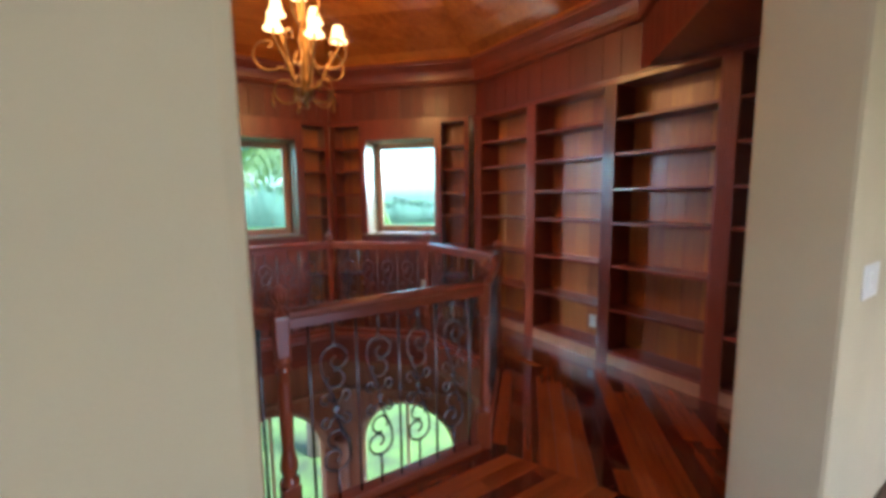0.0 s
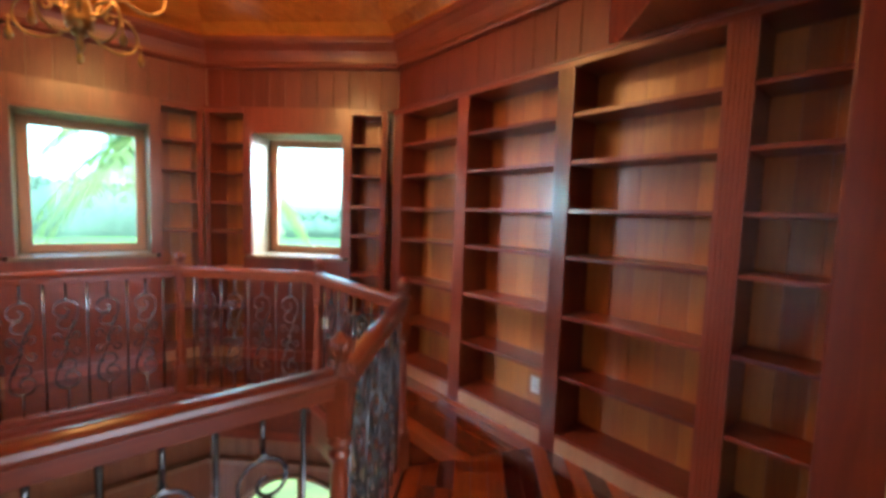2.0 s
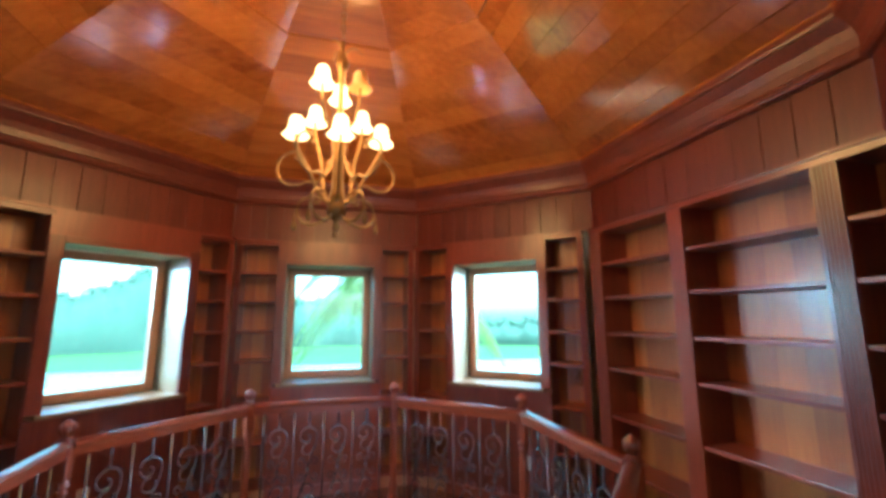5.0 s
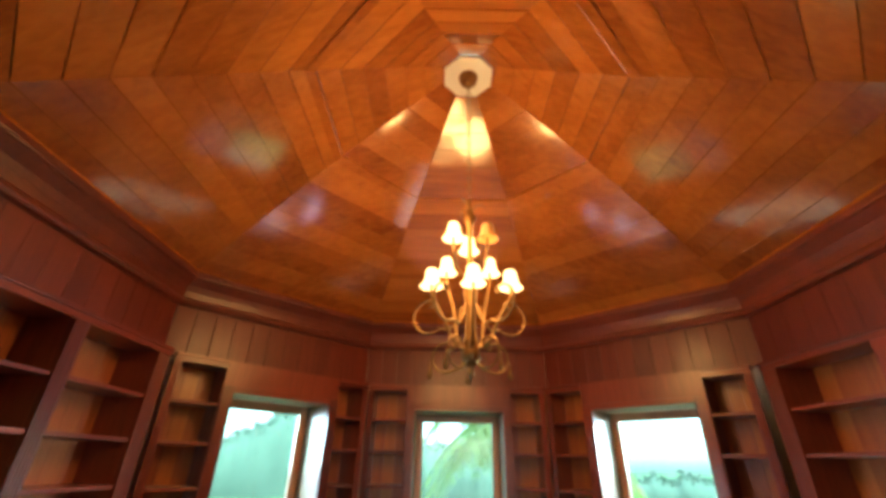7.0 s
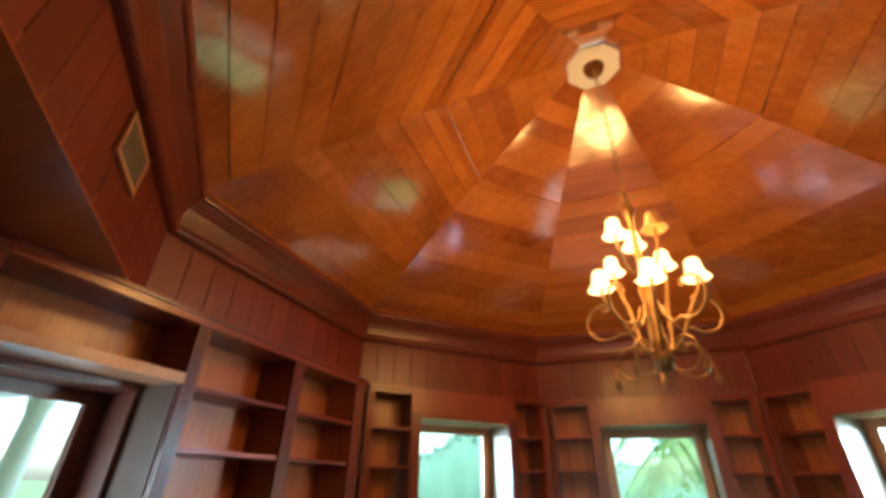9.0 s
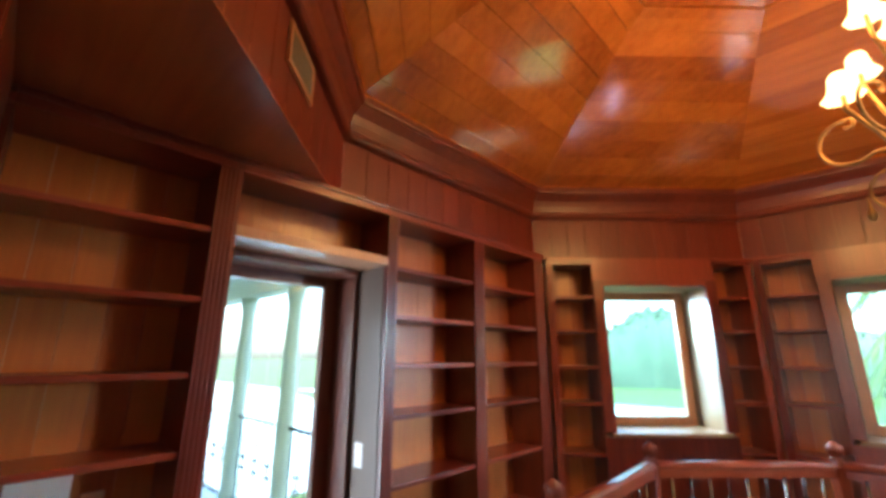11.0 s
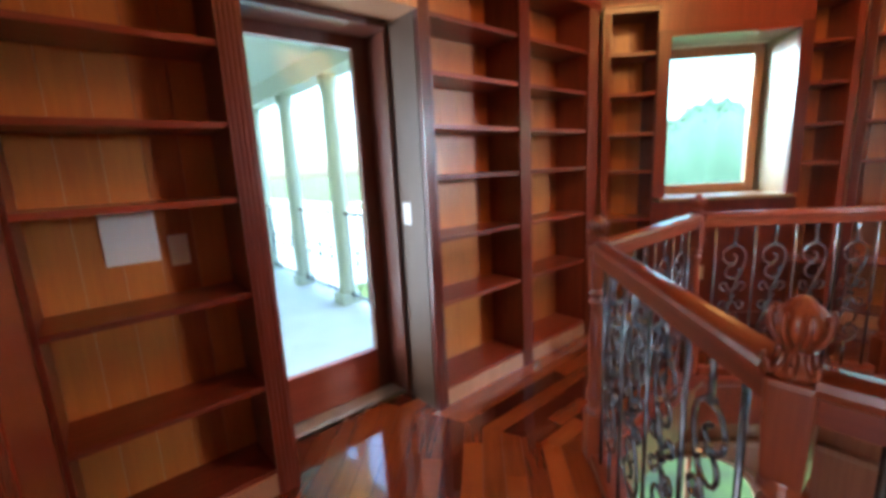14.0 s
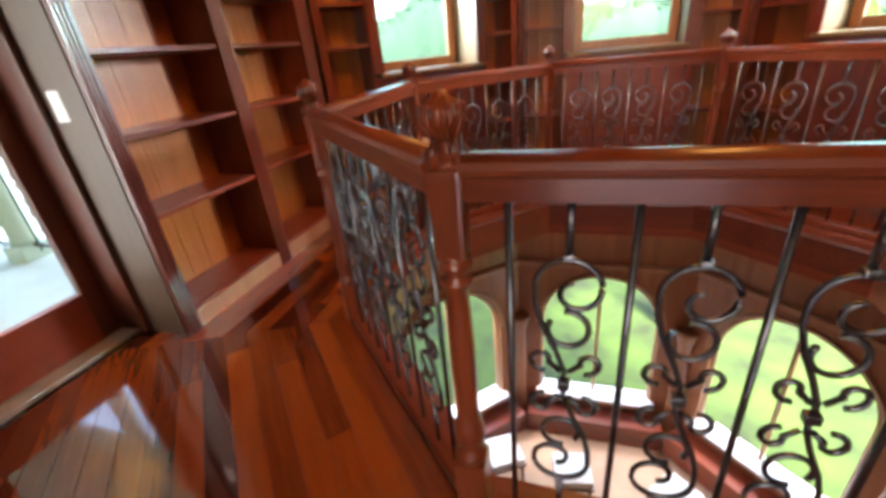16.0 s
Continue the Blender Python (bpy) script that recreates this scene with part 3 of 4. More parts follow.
def handrail(half):
    """A moulded handrail along x."""
    prof = [(-0.024, 0.925), (-0.027, 0.968), (-0.035, 0.974), (-0.037, 0.986), (-0.033, 0.998), (-0.022, 1.006), (-0.008, 1.01), (0.008, 1.01), (0.022, 1.006), (0.033, 0.998), (0.037, 0.986), (0.035, 0.974), (0.027, 0.968), (0.024, 0.925)]
    bm = bmesh.new()
    ends = [[bm.verts.new((s * half, y, z)) for y, z in prof] for s in (-1, 1)]
    n = len(prof)
    for k in range(n):
        bm.faces.new((ends[0][k], ends[0][(k + 1) % n], ends[1][(k + 1) % n], ends[1][k])).smooth = 3 < k < 9
    bm.faces.new(ends[0]), bm.faces.new(reversed(ends[1]))
    bmesh.ops.recalc_face_normals(bm, faces=bm.faces[:])
    return bm


HALF = RA * T8
sec = thing("balustrade_section", wall_frame(0, RA), "wooden handrail over black wrought-iron scroll balusters", "balustrade", "balustrade round the stairwell")
part("handrail", handrail(HALF - 0.03), RAIL, sec, "polished red-brown handrail")
part("shoe_rail", box(-HALF + 0.05, HALF - 0.05, -0.03, 0.03, 0.0, 0.045, 0.008), RAIL, sec)
for k in range(9):
    x = -HALF + 2 * HALF * (k + 1) / 10
    if k % 2:
        scroll_baluster(sec, Matrix.Translation((x, 0, 0)))
    else:
        piece("bar", bar_mesh, sec, Matrix.Translation((x, 0, 0)))
post = thing("newel_post", pose(HALF, RA, 0), "turned red-brown newel post with a carved finial", "newel post", "newel posts round the stairwell")
part("base_block", box(-0.05, 0.05, -0.05, 0.05, 0, 0.22, 0.008), RAIL_Z, post)
part("shaft", lathe([(0.046, 0.215), (0.052, 0.23), (0.05, 0.24), (0.038, 0.25), (0.036, 0.265), (0.046, 0.29), (0.048, 0.31), (0.042, 0.34), (0.034, 0.37), (0.032, 0.4), (0.036, 0.48), (0.036, 0.58), (0.031, 0.68), (0.028, 0.73), (0.04, 0.738), (0.042, 0.747), (0.03, 0.757), (0.03, 0.77), (0.044, 0.778), (0.044, 0.788), (0.034, 0.797), (0.04, 0.808)], 24), RAIL_Z, post)
block = box(-0.043, 0.043, -0.043, 0.043, 0.80, 0.985, 0.012)
for v in block.verts:
    if v.co.z < 0.83:
        v.co.x, v.co.y = v.co.x * 0.86, v.co.y * 0.86
part("top_block", block, RAIL_Z, post)
fin = lathe([(0.03, 0.98), (0.046, 0.986), (0.05, 0.993), (0.042, 1.0), (0.032, 1.006), (0.027, 1.02), (0.026, 1.036), (0.033, 1.046), (0.047, 1.058), (0.053, 1.072), (0.05, 1.087), (0.04, 1.098), (0.028, 1.104), (0.02, 1.112), (0.01, 1.117), (0.002, 1.118)], 48)
for v in fin.verts:
    a = math.atan2(v.co.y, v.co.x)
    k = 1 + (0.16 * abs(math.cos(4 * a)) - 0.08) * (1.0 if v.co.z > 1.03 else 0.4)
    v.co.x, v.co.y = v.co.x * k, v.co.y * k
finial = part("finial", fin, RAIL_Z, post, "carved leafy finial")
finial.scale = (0.8, 0.8, 1.0)
for pts, turn in (([(0.03, 1.028), (0.036, 1.012), (0.046, 1.0), (0.058, 0.996), (0.066, 1.002), (0.066, 1.011), (0.06, 1.013)], 0.0), ([(0.03, 1.04), (0.045, 1.05), (0.057, 1.064), (0.062, 1.08), (0.058, 1.092), (0.05, 1.09)], 22.5)):
    leaf_mesh = mesh_of("leaf", tube_into(bmesh.new(), [(r, 0, z) for r, z in pts], 0.0095, 6, 0.6), RAIL_Z)
    for k in range(8):
        piece("leaf", leaf_mesh, finial, pose(0, 0, 0, 0, 0, 45 * k + turn))
post.scale = (0.82, 0.82, 1.0)
for k in range(1, 8):
    copy_thing(sec, wall_frame(45 * k, RA))
for k in range(1, 8):
    a = radians(67.5 + 45 * k)
    copy_thing(post, pose(RA / C8 * math.cos(a), RA / C8 * math.sin(a), 0, 0, 0, 45 * k))
for ang in range(0, 360, 45):
    solid("stairwell_fascia", oct_ring([(1.282, -0.32), (1.30, -0.32), (1.30, 0.004), (1.24, 0.004), (1.24, -0.03), (1.262, -0.04), (1.282, -0.07)], ang, 0.0), CHERRY_X, "wooden fascia round the edge of the opening", "trim", "structure")

# ---- lower room ----
LZ = -3.5
for ang in range(0, 360, 45):
    m = wall_frame(ang, 2.25)
    half = 2.25 * T8
    if ang in (45, 90, 135):
        bm = bmesh.new()
        w, spring, sill = 0.66, -1.95, -3.0
        box_into(bm, -half, -w, 0, 0.16, LZ, -0.25)
        box_into(bm, w, half, 0, 0.16, LZ, -0.25)
        box_into(bm, -w, w, 0, 0.16, LZ, sill)
        n = 20
        for k in range(n):
            a, b = math.pi * k / n, math.pi * (k + 1) / n
            q = [(w * math.cos(a), spring + w * math.sin(a)), (w * math.cos(b), spring + w * math.sin(b))]
            vs = [bm.verts.new((x, y, z)) for y in (0, 0.16) for x, z in (q[0], q[1], (q[1][0], -0.25), (q[0][0], -0.25))]
            for f in ((0, 1, 2, 3), (7, 6, 5, 4), (0, 4, 5, 1)):
                bm.faces.new([vs[i] for i in f])
        bmesh.ops.recalc_face_normals(bm, faces=bm.faces[:])
        wl = solid("wall_lower", bm, LOWWOOD, "warm brown lower wall with an arched window", "wall", "structure", m)
        win = thing("arched_window", m, "round-arched lower window with a wooden frame", "window", "arched lower windows", "structure")
        bm = bmesh.new()
        arc = [(w * math.cos(math.pi * k / 24), 0.08, spring + w * math.sin(math.pi * k / 24)) for k in range(25)]
        tube_into(bm, [(w, 0.08, sill)] + arc + [(-w, 0.08, sill)], 0.035, 6)
        part("window_frame", bm, CASING, win)
        part("mullion", box(-0.02, 0.02, 0.06, 0.1, sill, spring + w, 0.005), CASING, win)
        part("window_sill", box(-w - 0.05, w + 0.05, -0.1, 0.16, sill - 0.04, sill + 0.004, 0.008), WHITE, win, "white window sill")
        part("cornice", box(-half, half, -0.045, 0.0, -1.16, -1.10, 0.012), CASING, win)
        part("arch_trim", tube_into(bmesh.new(), [(x * 1.06, -0.005, spring + (z - spring) * 1.06) for x, y, z in arc], 0.022, 6), CASING, win)
    else:
        solid("wall_lower", box(-half, half, 0, 0.16, LZ, -0.25), LOWWOOD, "warm brown lower wall", "wall", "structure", m)
        solid("lower_cornice", box(-half, half, -0.045, 0.0, -1.16, -1.10, 0.012), CASING, "wooden cornice on the lower wall", "trim", "structure", m)
    a = radians(ang + 22.5)
    col = thing("column", pose(2.2 / C8 * math.cos(a), 2.2 / C8 * math.sin(a), LZ), "turned brown wooden column between lower windows", "column", "columns of the lower room")
    part("shaft", lathe([(0.11, 0.0), (0.11, 0.1), (0.085, 0.13), (0.075, 0.2), (0.08, 0.9), (0.07, 1.45), (0.09, 1.5), (0.09, 1.54), (0.11, 1.6), (0.12, 1.66)], 20), LOWWOOD, col)
solid("floor_lower", prism(bmesh.new(), [(2.6 * math.cos(radians(22.5 + a)), 2.6 * math.sin(radians(22.5 + a))) for a in range(0, 360, 45)], LZ - 0.1, LZ), LOWFLOOR, "pale tan tiled floor of the lower room", "floor", "structure")

for ang in (45, 90, 135):
    m = wall_frame(ang, 2.25)
    solid("window_bench", box(-0.80, 0.80, -0.30, -0.004, LZ, -3.2, 0.02), CHERRY_X, "red-brown wooden bench ledge under the arched window", "bench", "", m)


def stool(x, y, turn):
    st = thing("stool", pose(x, y, LZ, 0, 0, turn), "pale cushioned stool on dark wooden legs in the lower room", "stool", "stools of the lower room")
    part("seat", box(-0.2, 0.2, -0.2, 0.2, 0.34, 0.36, 0.005), DOORWOOD, st)
    part("cushion", box(-0.19, 0.19, -0.19, 0.19, 0.361, 0.46, 0.035), CLOTH, st, "pale grey-white cushion")
    for sx in (-1, 1):
        for sy in (-1, 1):
            leg = lathe([(0.014, 0.0), (0.018, 0.02), (0.016, 0.2), (0.022, 0.3), (0.022, 0.34)], 10)
            bmesh.ops.translate(leg, verts=leg.verts[:], vec=(sx * 0.16, sy * 0.16, 0))
            part("leg", leg, DOORWOOD, st)


stool(-0.98, 1.22, 30)
stool(-0.22, 1.16, 10)
stool(0.78, 1.1, 50)


# ---- fixtures ----
def wall_plate(m, u, z, w, h, label, toggle):
    pl = thing("wall_plate", m @ Matrix.Translation((u, 0, z)), label, "wall plate")
    plate = part("plate", box(-w / 2, w / 2, -0.008, 0.0, -h / 2, h / 2, 0.003), PLATE, pl)
    if toggle == "switch":
        part("rocker", box(-0.016, 0.016, -0.014, -0.008, -0.033, 0.033, 0.002), PLATE, plate)
    if toggle == "outlet":
        for dz in (-0.02, 0.02):
            part("socket", box(-0.016, 0.016, -0.0105, -0.008, dz - 0.014, dz + 0.014, 0.002), WHITE, plate)
    return pl


back_r, back_l = WALL_R @ Matrix.Translation((0, DEPTH - 0.001, 0)), WALL_L @ Matrix.Translation((0, DEPTH - 0.001, 0))
wall_plate(back_r, 0.66, 0.26, 0.075, 0.12, "white electrical outlet on the bookcase back", "outlet")
wall_plate(back_l, -2.05, 1.14, 0.17, 0.20, "square white blank cover plate on the bookcase back", "")
wall_plate(back_l, -1.90, 1.07, 0.065, 0.12, "small white light switch on the bookcase back", "switch")
reveal_m = WALL_L @ pose(-0.836, 0.185, 1.105, 0, 0, 90)
wall_plate(reveal_m, 0, 0, 0.07, 0.12, "small white light switch on the door reveal", "switch")
wall_plate(Matrix.Translation((1.27, -2.751, 1.14)), 0, 0, 0.2, 0.13, "grey light switch plate on the cream hall wall", "switch")
wall_plate(WALL_W3, 0.31, 0.39, 0.07, 0.11, "white outlet plate on the panel under the window", "outlet")
wall_plate(WALL_W1, -0.12, 0.43, 0.07, 0.11, "white outlet plate on the panel under the window", "outlet")

VENT_U, VENT_Z = 0.09, 2.70
vent = thing("air_vent", wall_frame(225, FD + 0.065) @ Matrix.Translation((VENT_U, -0.002, VENT_Z)), "brown-framed air vent grille in the frieze", "air vent")
vent.scale = (0.87, 1.0, 0.88)
part("backing", box(-0.15, 0.15, -0.004, 0.0, -0.085, 0.085), GRILLE, vent)
bm = bmesh.new()
box_into(bm, -0.165, 0.165, -0.014, -0.0, 0.075, 0.1, 0.003)
box_into(bm, -0.165, 0.165, -0.014, -0.0, -0.1, -0.075, 0.003)
box_into(bm, -0.165, -0.14, -0.014, -0.0, -0.075, 0.075, 0.003)
box_into(bm, 0.14, 0.165, -0.014, -0.0, -0.075, 0.075, 0.003)
part("frame", bm, CASING, vent, "light wooden frame")
for k in range(9):
    z = -0.068 + 0.017 * k
    part("slat", box(-0.14, 0.14, -0.012, -0.005, z - 0.004, z + 0.002), GRILLE, vent)

# ---- chandelier ----
ch = thing("chandelier", pose(0, 0, 0), "aged brass scroll-arm chandelier with bell-shaped glass shades", "chandelier")
part("medallion", prism(bmesh.new(), [(0.195 * math.cos(radians(22.5 + a)), 0.195 * math.sin(radians(22.5 + a))) for a in range(0, 360, 45)], 4.375, 4.398), WHITE, ch, "white eight-sided ceiling plate")
part("canopy", lathe([(0.012, 4.29), (0.03, 4.30), (0.06, 4.325), (0.072, 4.36), (0.074, 4.376)], 24), BRASS, ch)
link = bmesh.new()
tube_into(link, [(0.014 * math.cos(a), 0, 0.024 * math.sin(a)) for a in [2 * math.pi * k / 12 for k in range(13)]], 0.0032, 5)
link_mesh = mesh_of("chain_link", link, BRASS)
for k in range(26):
    piece("chain_link", link_mesh, ch, pose(0, 0, 4.275 - 0.0395 * k, 0, 0, 90 * (k % 2)))
part("body", lathe([(0.004, 2.115), (0.014, 2.125), (0.018, 2.145), (0.01, 2.165), (0.03, 2.185), (0.048, 2.21), (0.05, 2.25), (0.038, 2.275), (0.045, 2.3), (0.036, 2.33), (0.03, 2.38), (0.026, 2.46), (0.034, 2.55), (0.042, 2.6), (0.03, 2.66), (0.018, 2.74), (0.014, 2.95), (0.02, 3.05), (0.04, 3.1), (0.03, 3.13), (0.012, 3.17), (0.012, 3.235), (0.004, 3.25)], 20), BRASS, ch)


def at_angle(pts, a):
    return [(r * math.cos(a), r * math.sin(a), z) for r, z in pts]


def curl(cr, cz, r0, r1, a0, a1, n=18):
    return [(x, z) for x, y, z in spiral(cr, cz, r0, r1, a0, a1, n)]


def bell(r, h):
    return [(r * 0.98, 0.0), (r, 0.005), (r * 0.82, 0.015), (r * 0.66, h * 0.34), (r * 0.58, h * 0.62), (r * 0.53, h * 0.88), (r * 0.4, h), (r * 0.2, h + 0.005)]


def shade_mesh(seg=24):
    """An open bell of glass with a flared, rippled rim."""
    bm = bmesh.new()
    rings = []
    for r, z in bell(0.066, 0.108):
        ring = []
        for k in range(seg):
            a = 2 * math.pi * k / seg
            rr = r * (1 + (0.05 * math.cos(8 * a) if z < 0.03 else 0))
            ring.append(bm.verts.new((rr * math.cos(a), rr * math.sin(a), z)))
        rings.append(ring)
    for p, q in zip(rings, rings[1:]):
        for k in range(seg):
            bm.faces.new((p[k], p[(k + 1) % seg], q[(k + 1) % seg], q[k])).smooth = True
    bm.faces.new(rings[-1])
    bmesh.ops.solidify(bm, geom=bm.faces[:], thickness=0.004)
    return bm


lit_mesh, off_mesh = mesh_of("shade", shade_mesh(), SHADE), mesh_of("shade", shade_mesh(), SHADE_OFF)
for k in range(5):
    a = radians(-90 + 72 * k)
    lift = (-0.045, 0.0, 0.2, 0.2, 0.0)[k]
    arm = part("arm", tube_into(bmesh.new(), at_angle([(0.03, 2.3), (0.045, 2.27), (0.08, 2.28), (0.12, 2.34), (0.16, 2.43 + lift * 0.6), (0.205, 2.5 + lift * 0.8), (0.235, 2.55 + lift), (0.235, 2.61 + lift)], a), 0.009, 8), BRASS, ch)
    piece("shade", lit_mesh, arm, pose(0.235 * math.cos(a), 0.235 * math.sin(a), 2.60 + lift))
    b = a + radians(36)
    big = [(0.05, 2.52), (0.075, 2.44), (0.12, 2.385)] + curl(0.245, 2.475, 0.105, 0.095, -130, 100) + curl(0.235, 2.545, 0.025, 0.012, 90, 330, 10)
    part("scroll", tube_into(bmesh.new(), at_angle(big, b), 0.007, 6), BRASS, ch)
    low = [(0.04, 2.2), (0.07, 2.17)] + curl(0.14, 2.235, 0.085, 0.075, -120, 110) + curl(0.112, 2.285, 0.022, 0.008, 80, 400, 12)
    low_scroll = part("scroll", tube_into(bmesh.new(), at_angle(low, b), 0.006, 6), BRASS, ch)
    drop = lathe([(0.002, 0.0), (0.012, 0.012), (0.014, 0.03), (0.007, 0.05), (0.003, 0.075), (0.003, 0.1)], 10)
    bmesh.ops.translate(drop, verts=drop.verts[:], vec=(0.232 * math.cos(b), 0.232 * math.sin(b), 2.12))
    part("pendant", drop, BRASS, low_scroll)
for k in range(3):
    a = radians(-30 + 120 * k)
    arm = part("arm", tube_into(bmesh.new(), at_angle([(0.02, 2.72), (0.05, 2.69), (0.09, 2.74), (0.115, 2.84), (0.118, 2.93)], a), 0.008, 8), BRASS, ch)
    piece("shade", off_mesh if k == 0 else lit_mesh, arm, pose(0.118 * math.cos(a), 0.118 * math.sin(a), 2.92))
    part("leaf", tube_into(bmesh.new(), at_angle([(0.015, 3.16), (0.04, 3.2), (0.08, 3.205), (0.11, 3.17)], a + 0.5), 0.007, 6, 0.4), BRASS, ch)

# ---- terrace beyond the door ----
terr = box(-9.5, -2.64, -2.6, 0.0, -0.3, -0.03)
solid("floor_terrace", terr, STONE, "pale blue-grey terrace floor", "floor", "structure")
solid("ceiling_terrace", box(-9.5, -2.66, -2.7, 0.02, 2.5, 2.6), TERRACE_PAINT, "pale green painted terrace ceiling", "ceiling", "structure")
solid("terrace_beam", box(-9.5, -2.66, -0.28, -0.06, 2.28, 2.499), TERRACE_PAINT, "pale green beam over the columns", "beam", "structure")
solid("wall_terrace", box(-9.5, -2.66, -2.8, -2.6, -0.3, 2.6), CREAM, "cream plaster wall along the terrace", "wall", "structure")
tcol = thing("terrace_column", pose(-3.26, -0.17, -0.03), "pale green painted terrace column with a wider base", "column", "terrace columns")
part("base", box(-0.11, 0.11, -0.11, 0.11, 0, 0.12, 0.012), TERRACE_PAINT, tcol)
part("shaft", lathe([(0.095, 0.119), (0.085, 0.17), (0.085, 1.0), (0.075, 2.15), (0.09, 2.2), (0.1, 2.31)], 20), TERRACE_PAINT, tcol)
for k in range(1, 6):
    copy_thing(tcol, pose(-3.26 - 1.19 * k, -0.17, -0.03))
trail = thing("terrace_railing", pose(-3.26 - 0.595, -0.17, -0.03), "thin dark metal railing between terrace columns", "railing", "terrace railings")
part("top_rail", box(-0.5, 0.5, -0.018, 0.018, 0.95, 0.985, 0.006), IRON, trail)
part("bottom_rail", box(-0.5, 0.5, -0.014, 0.014, 0.1, 0.125, 0.004), IRON, trail)
for k in range(7):
    if k % 2:
        scroll_baluster(trail, pose(-0.45 + 0.15 * k, 0, 0.02))
    else:
        piece("bar", bar_mesh, trail, pose(-0.45 + 0.15 * k, 0, 0.02))
for k in range(1, 5):
    copy_thing(trail, pose(-3.26 - 0.595 - 1.19 * k, -0.17, -0.03))

# ---- outdoors ----
GZ = -3.9
bm = bmesh.new()
R_OUT = 900
bmesh.ops.create_circle(bm, cap_ends=True, radius=R_OUT, segments=96)
solid("ground", bm, GRASS, "wide green lawn", "lawn", "structure", Matrix.Translation((0, 0, GZ)))
bm = prism(bmesh.new(), [(-70, 34), (40, 34), (60, 44), (30, 50), (-70, 52)], GZ + 0.02, GZ + 0.03)
solid("water", bm, WATER, "pale still water beyond the lawn", "water", "structure")
# Sky-reflecting sheet, added so the view past the terrace turns pale.
bm = prism(bmesh.new(), [(-18, -40), (-18, 20), (-75, 33), (-300, 33), (-300, -40)], GZ + 0.02, GZ + 0.03)
solid("water", bm, WATER, "pale reflecting sheet added to whiten the view past the terrace", "water", "structure")


def haze_glow_woods():
    """The far shore: a tall uneven bank of woods, its haze painted as glow."""
    mat, n, l, b = node_material("haze_glow_woods")
    co, t1, t2 = n.new("ShaderNodeTexCoord"), n.new("ShaderNodeTexNoise"), n.new("ShaderNodeTexNoise")
    t1.inputs["Scale"].default_value, t1.inputs["Detail"].default_value = 0.22, 6
    t2.inputs["Scale"].default_value, t2.inputs["Detail"].default_value = 1.1, 8
    mix = n.new("ShaderNodeMath")
    mix.operation = "MULTIPLY_ADD"
    mix.inputs[1].default_value = 0.6
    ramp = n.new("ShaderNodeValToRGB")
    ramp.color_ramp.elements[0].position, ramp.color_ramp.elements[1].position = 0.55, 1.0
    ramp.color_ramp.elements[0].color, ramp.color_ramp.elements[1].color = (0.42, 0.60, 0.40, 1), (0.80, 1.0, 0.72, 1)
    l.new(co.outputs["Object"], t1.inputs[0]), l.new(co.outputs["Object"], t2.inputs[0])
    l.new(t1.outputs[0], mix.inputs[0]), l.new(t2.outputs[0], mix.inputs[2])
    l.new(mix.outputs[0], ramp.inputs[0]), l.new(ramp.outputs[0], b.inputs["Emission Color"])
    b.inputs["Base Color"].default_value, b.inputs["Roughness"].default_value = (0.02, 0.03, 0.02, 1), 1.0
    # Emission paints the haze onto the bank and its leaf clumps.
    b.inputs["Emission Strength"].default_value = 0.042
    bm = bmesh.new()
    rows = []
    for k in range(300):
        deg = 38 + 0.3 * k
        a, d = radians(deg), 86 + 3 * noise.noise((deg * 0.3, 7, 0))
        top = 9.0 + 5.5 * math.exp(-((deg - 108) / 5) ** 2) - 5.0 * min(1.0, max(0.0, (82 - deg) / 18)) + 1.4 * noise.noise((deg * 0.35, 0, 0)) + 0.9 * noise.noise((deg * 1.1, 3, 0)) + 0.5 * noise.noise((deg * 3.1, 5, 0))
        rows.append([bm.verts.new(((d + back) * math.cos(a), (d + back) * math.sin(a), GZ + z * top / 10)) for z, back in ((0, 0), (3, -1.5), (7, -0.8), (10, 3.0), (9.5, 8.0), (0, 9.0))])
    for p, q in zip(rows, rows[1:]):
        for k in range(5):
            bm.faces.new((p[k], q[k], q[k + 1], p[k + 1])).smooth = True
    bmesh.ops.recalc_face_normals(bm, faces=bm.faces[:])
    crest = [(Vector(row[1].co), Vector(row[3].co)) for row in rows]
    rng = np.random.default_rng(5)
    verts, faces = [], []
    for _ in range(9000):
        low, high = crest[rng.integers(len(crest))]
        p = np.array(low.lerp(high, rng.uniform(0.25, 1.03) ** 0.6)) + rng.normal(size=3) * np.array([0.5, 0.5, 0.3])
        u, v = rng.normal(size=3), rng.normal(size=3)
        u /= np.linalg.norm(u)
        v -= u * (u @ v)
        v /= np.linalg.norm(v)
        k, size = len(verts), rng.uniform(0.3, 0.75)
        verts += [tuple(p - u * size), tuple(p + v * size * 0.5), tuple(p + u * size), tuple(p - v * size * 0.5)]
        faces.append((k, k + 1, k + 2, k + 3))
    leaves = bpy.data.meshes.new("far_leaves")
    leaves.from_pydata(verts, [], faces)
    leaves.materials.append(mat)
    tagged(new("far_leaves", leaves), "leaf clumps of the far woods, haze painted as green glow", "foliage", "", "stuff")
    return solid("backdrop", bm, mat, "bank of far woods across the water, haze painted as blue-green glow", "woods", "structure")


haze_glow_woods()


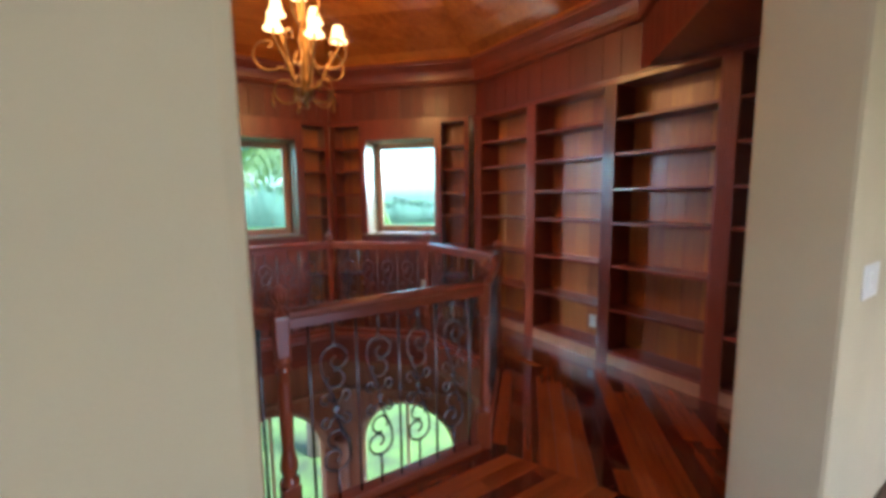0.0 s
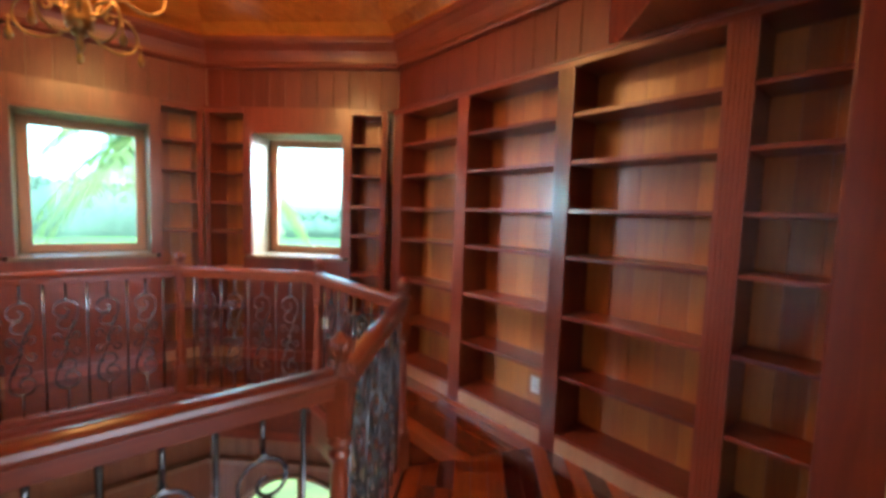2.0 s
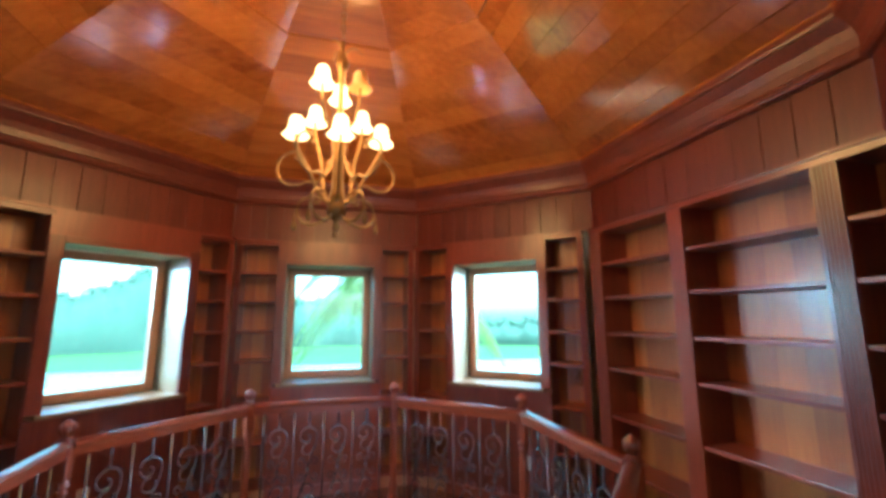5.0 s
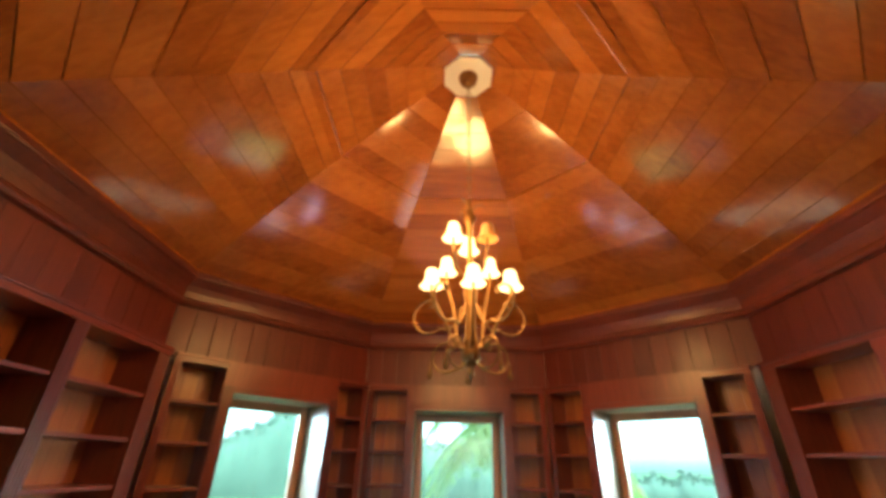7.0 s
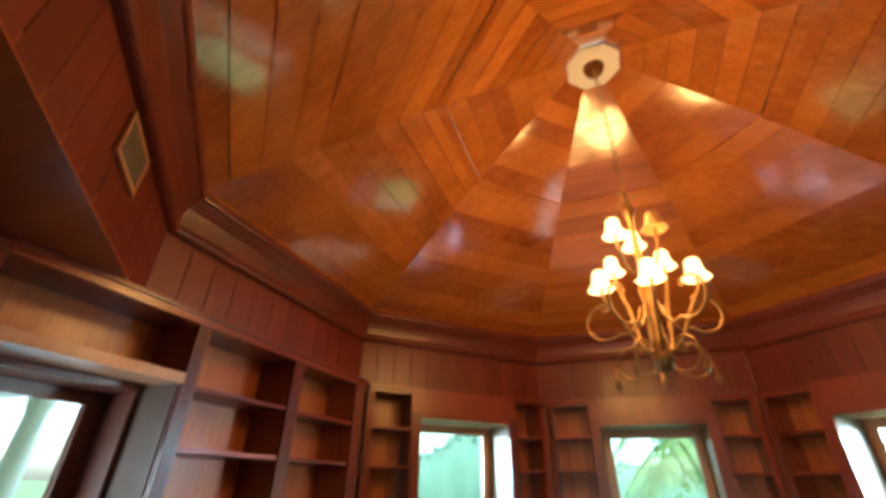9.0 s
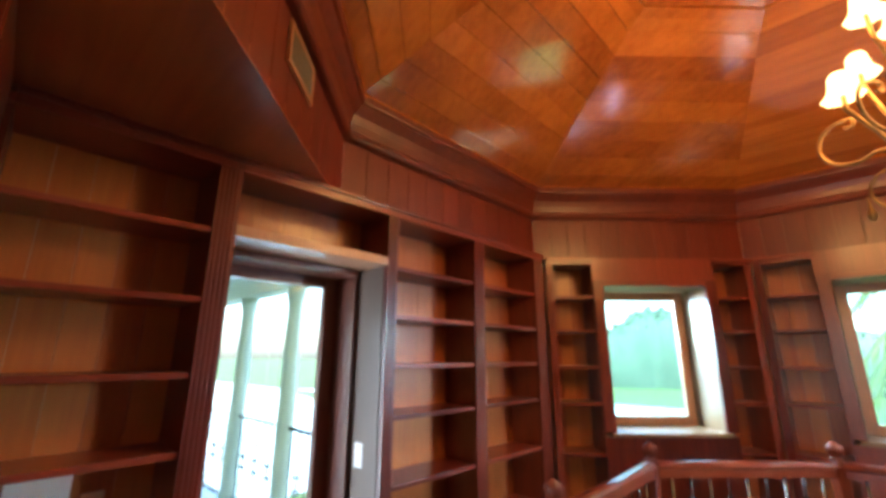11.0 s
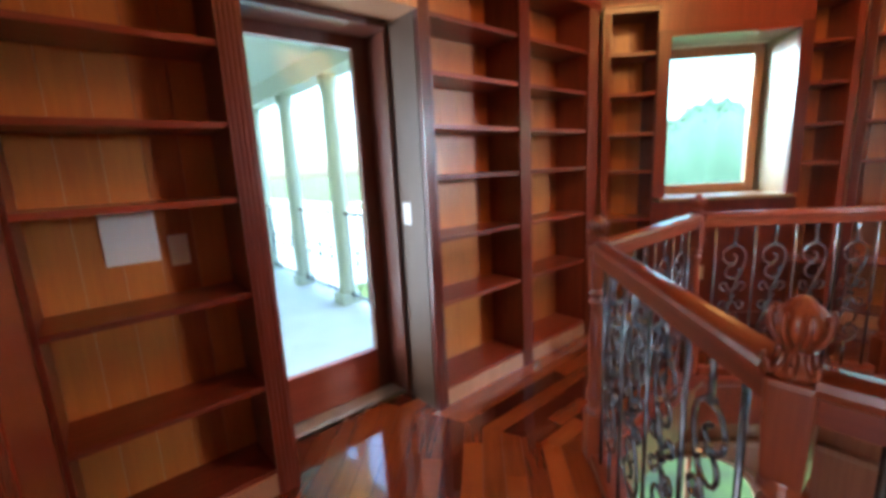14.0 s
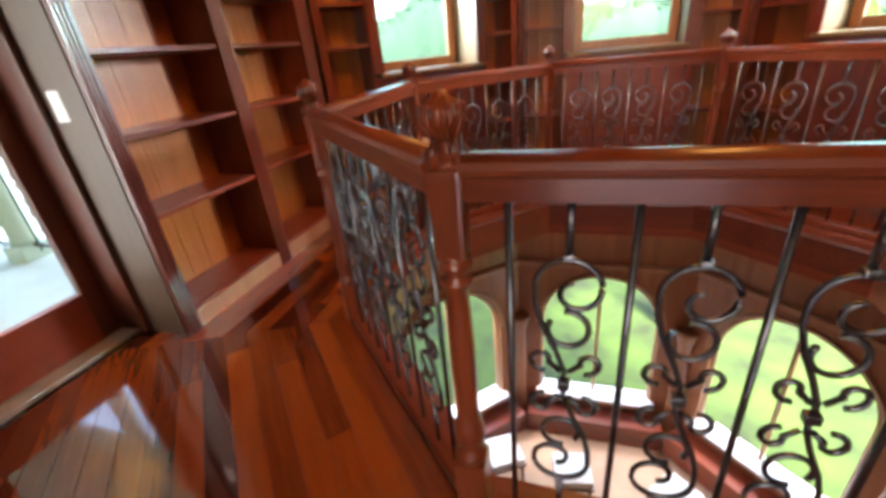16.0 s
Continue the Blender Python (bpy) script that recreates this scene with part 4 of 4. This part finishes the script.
def palm(x, y, crown_z, seed):
    rng = np.random.default_rng(seed)
    pm = thing("palm_tree", pose(x, y, GZ), "palm tree with long drooping yellow-green fronds outside the windows", "palm tree")
    h = crown_z - GZ
    part("trunk", tube_into(bmesh.new(), [(0, 0, 0), (0.03, 0.05, h * 0.3), (-0.03, 0.03, h * 0.7), (0, 0, h)], 0.2, 12, 0.75), BARK, pm)
    for k in range(40):
        az, up = 2.4 * k, rng.uniform(-0.2, 1.15)
        if math.cos(az) > 0.6 and up > 0.1:
            continue
        length = rng.uniform(2.1, 2.8) if math.sin(az) > -0.35 else rng.uniform(1.3, 1.8)
        spine = []
        for i in range(25):
            t = i / 24
            r = length * (t - 0.12 * t * t) * math.cos(up) + 0.25 * length * t * t * math.sin(up) * 0.6
            z = length * (t * math.sin(up) - (0.75 + 0.25 * up) * t ** 2.2)
            spine.append(Vector((r * math.cos(az), r * math.sin(az), h + z)))
        bm = tube_into(bmesh.new(), spine, 0.022, 5, 0.2)
        for i in range(2, 24):
            for s in (-1, 1):
                for half in (0.0,) if i % 2 else (0.0, 0.5):
                    p = spine[i] + (spine[i] - spine[i - 1]) * half
                    d = (spine[i] - spine[i - 1]).normalized()
                    side = d.cross(Vector((0, 0, 1))).normalized() * s
                    ln = 0.75 * math.sin(math.pi * min(1, 0.12 + i / 26)) ** 0.7 * rng.uniform(0.85, 1.1)
                    tip = p + (side * 0.75 + d * 0.6) * ln - Vector((0, 0, 0.45 * ln))
                    mid = p + (side * 0.8 + d * 0.55) * ln * 0.5 - Vector((0, 0, 0.1 * ln))
                    w = d * 0.022
                    vs = [bm.verts.new(q) for q in (p - w, p + w, mid + w, mid - w, tip)]
                    bm.faces.new((vs[0], vs[1], vs[2], vs[3]))
                    bm.faces.new((vs[3], vs[2], vs[4]))
        part("frond", bm, FROND, pm)
    return pm


palm(1.4, 5.3, 2.55, 3)

# ---- floor boards ----
def board_mesh(poly, m_inv):
    q = [m_inv @ Vector((x, y, 0)) for x, y in poly]
    return mesh_of("plank", prism(bmesh.new(), [(v.x, v.y) for v in q], -0.012, 0.0), FLOOR)


PLANK = 0.095
rng = np.random.default_rng(8)
for ang in range(0, 360, 45):
    a = radians(ang)
    nx, ny, tx, ty = math.cos(a), math.sin(a), math.sin(a), -math.cos(a)
    sector = floor_sector(ang)
    m = wall_frame(ang, 0)
    inv = m.inverted()
    d = 1.28
    while d < 3.3:
        row = clip(clip(sector, nx, ny, d + PLANK - 0.0015), -nx, -ny, -d - 0.0015)
        if len(row) > 2:
            at = -3.0 - rng.uniform(0, 1.2)
            while at < 3.0:
                ln = rng.uniform(1.0, 2.3)
                cell = clip(clip(row, tx, ty, at + ln - 0.001), -tx, -ty, -at - 0.001)
                if len(cell) > 2:
                    ob = piece("plank", board_mesh(cell, inv), floor, m)
                at += ln
        d += PLANK
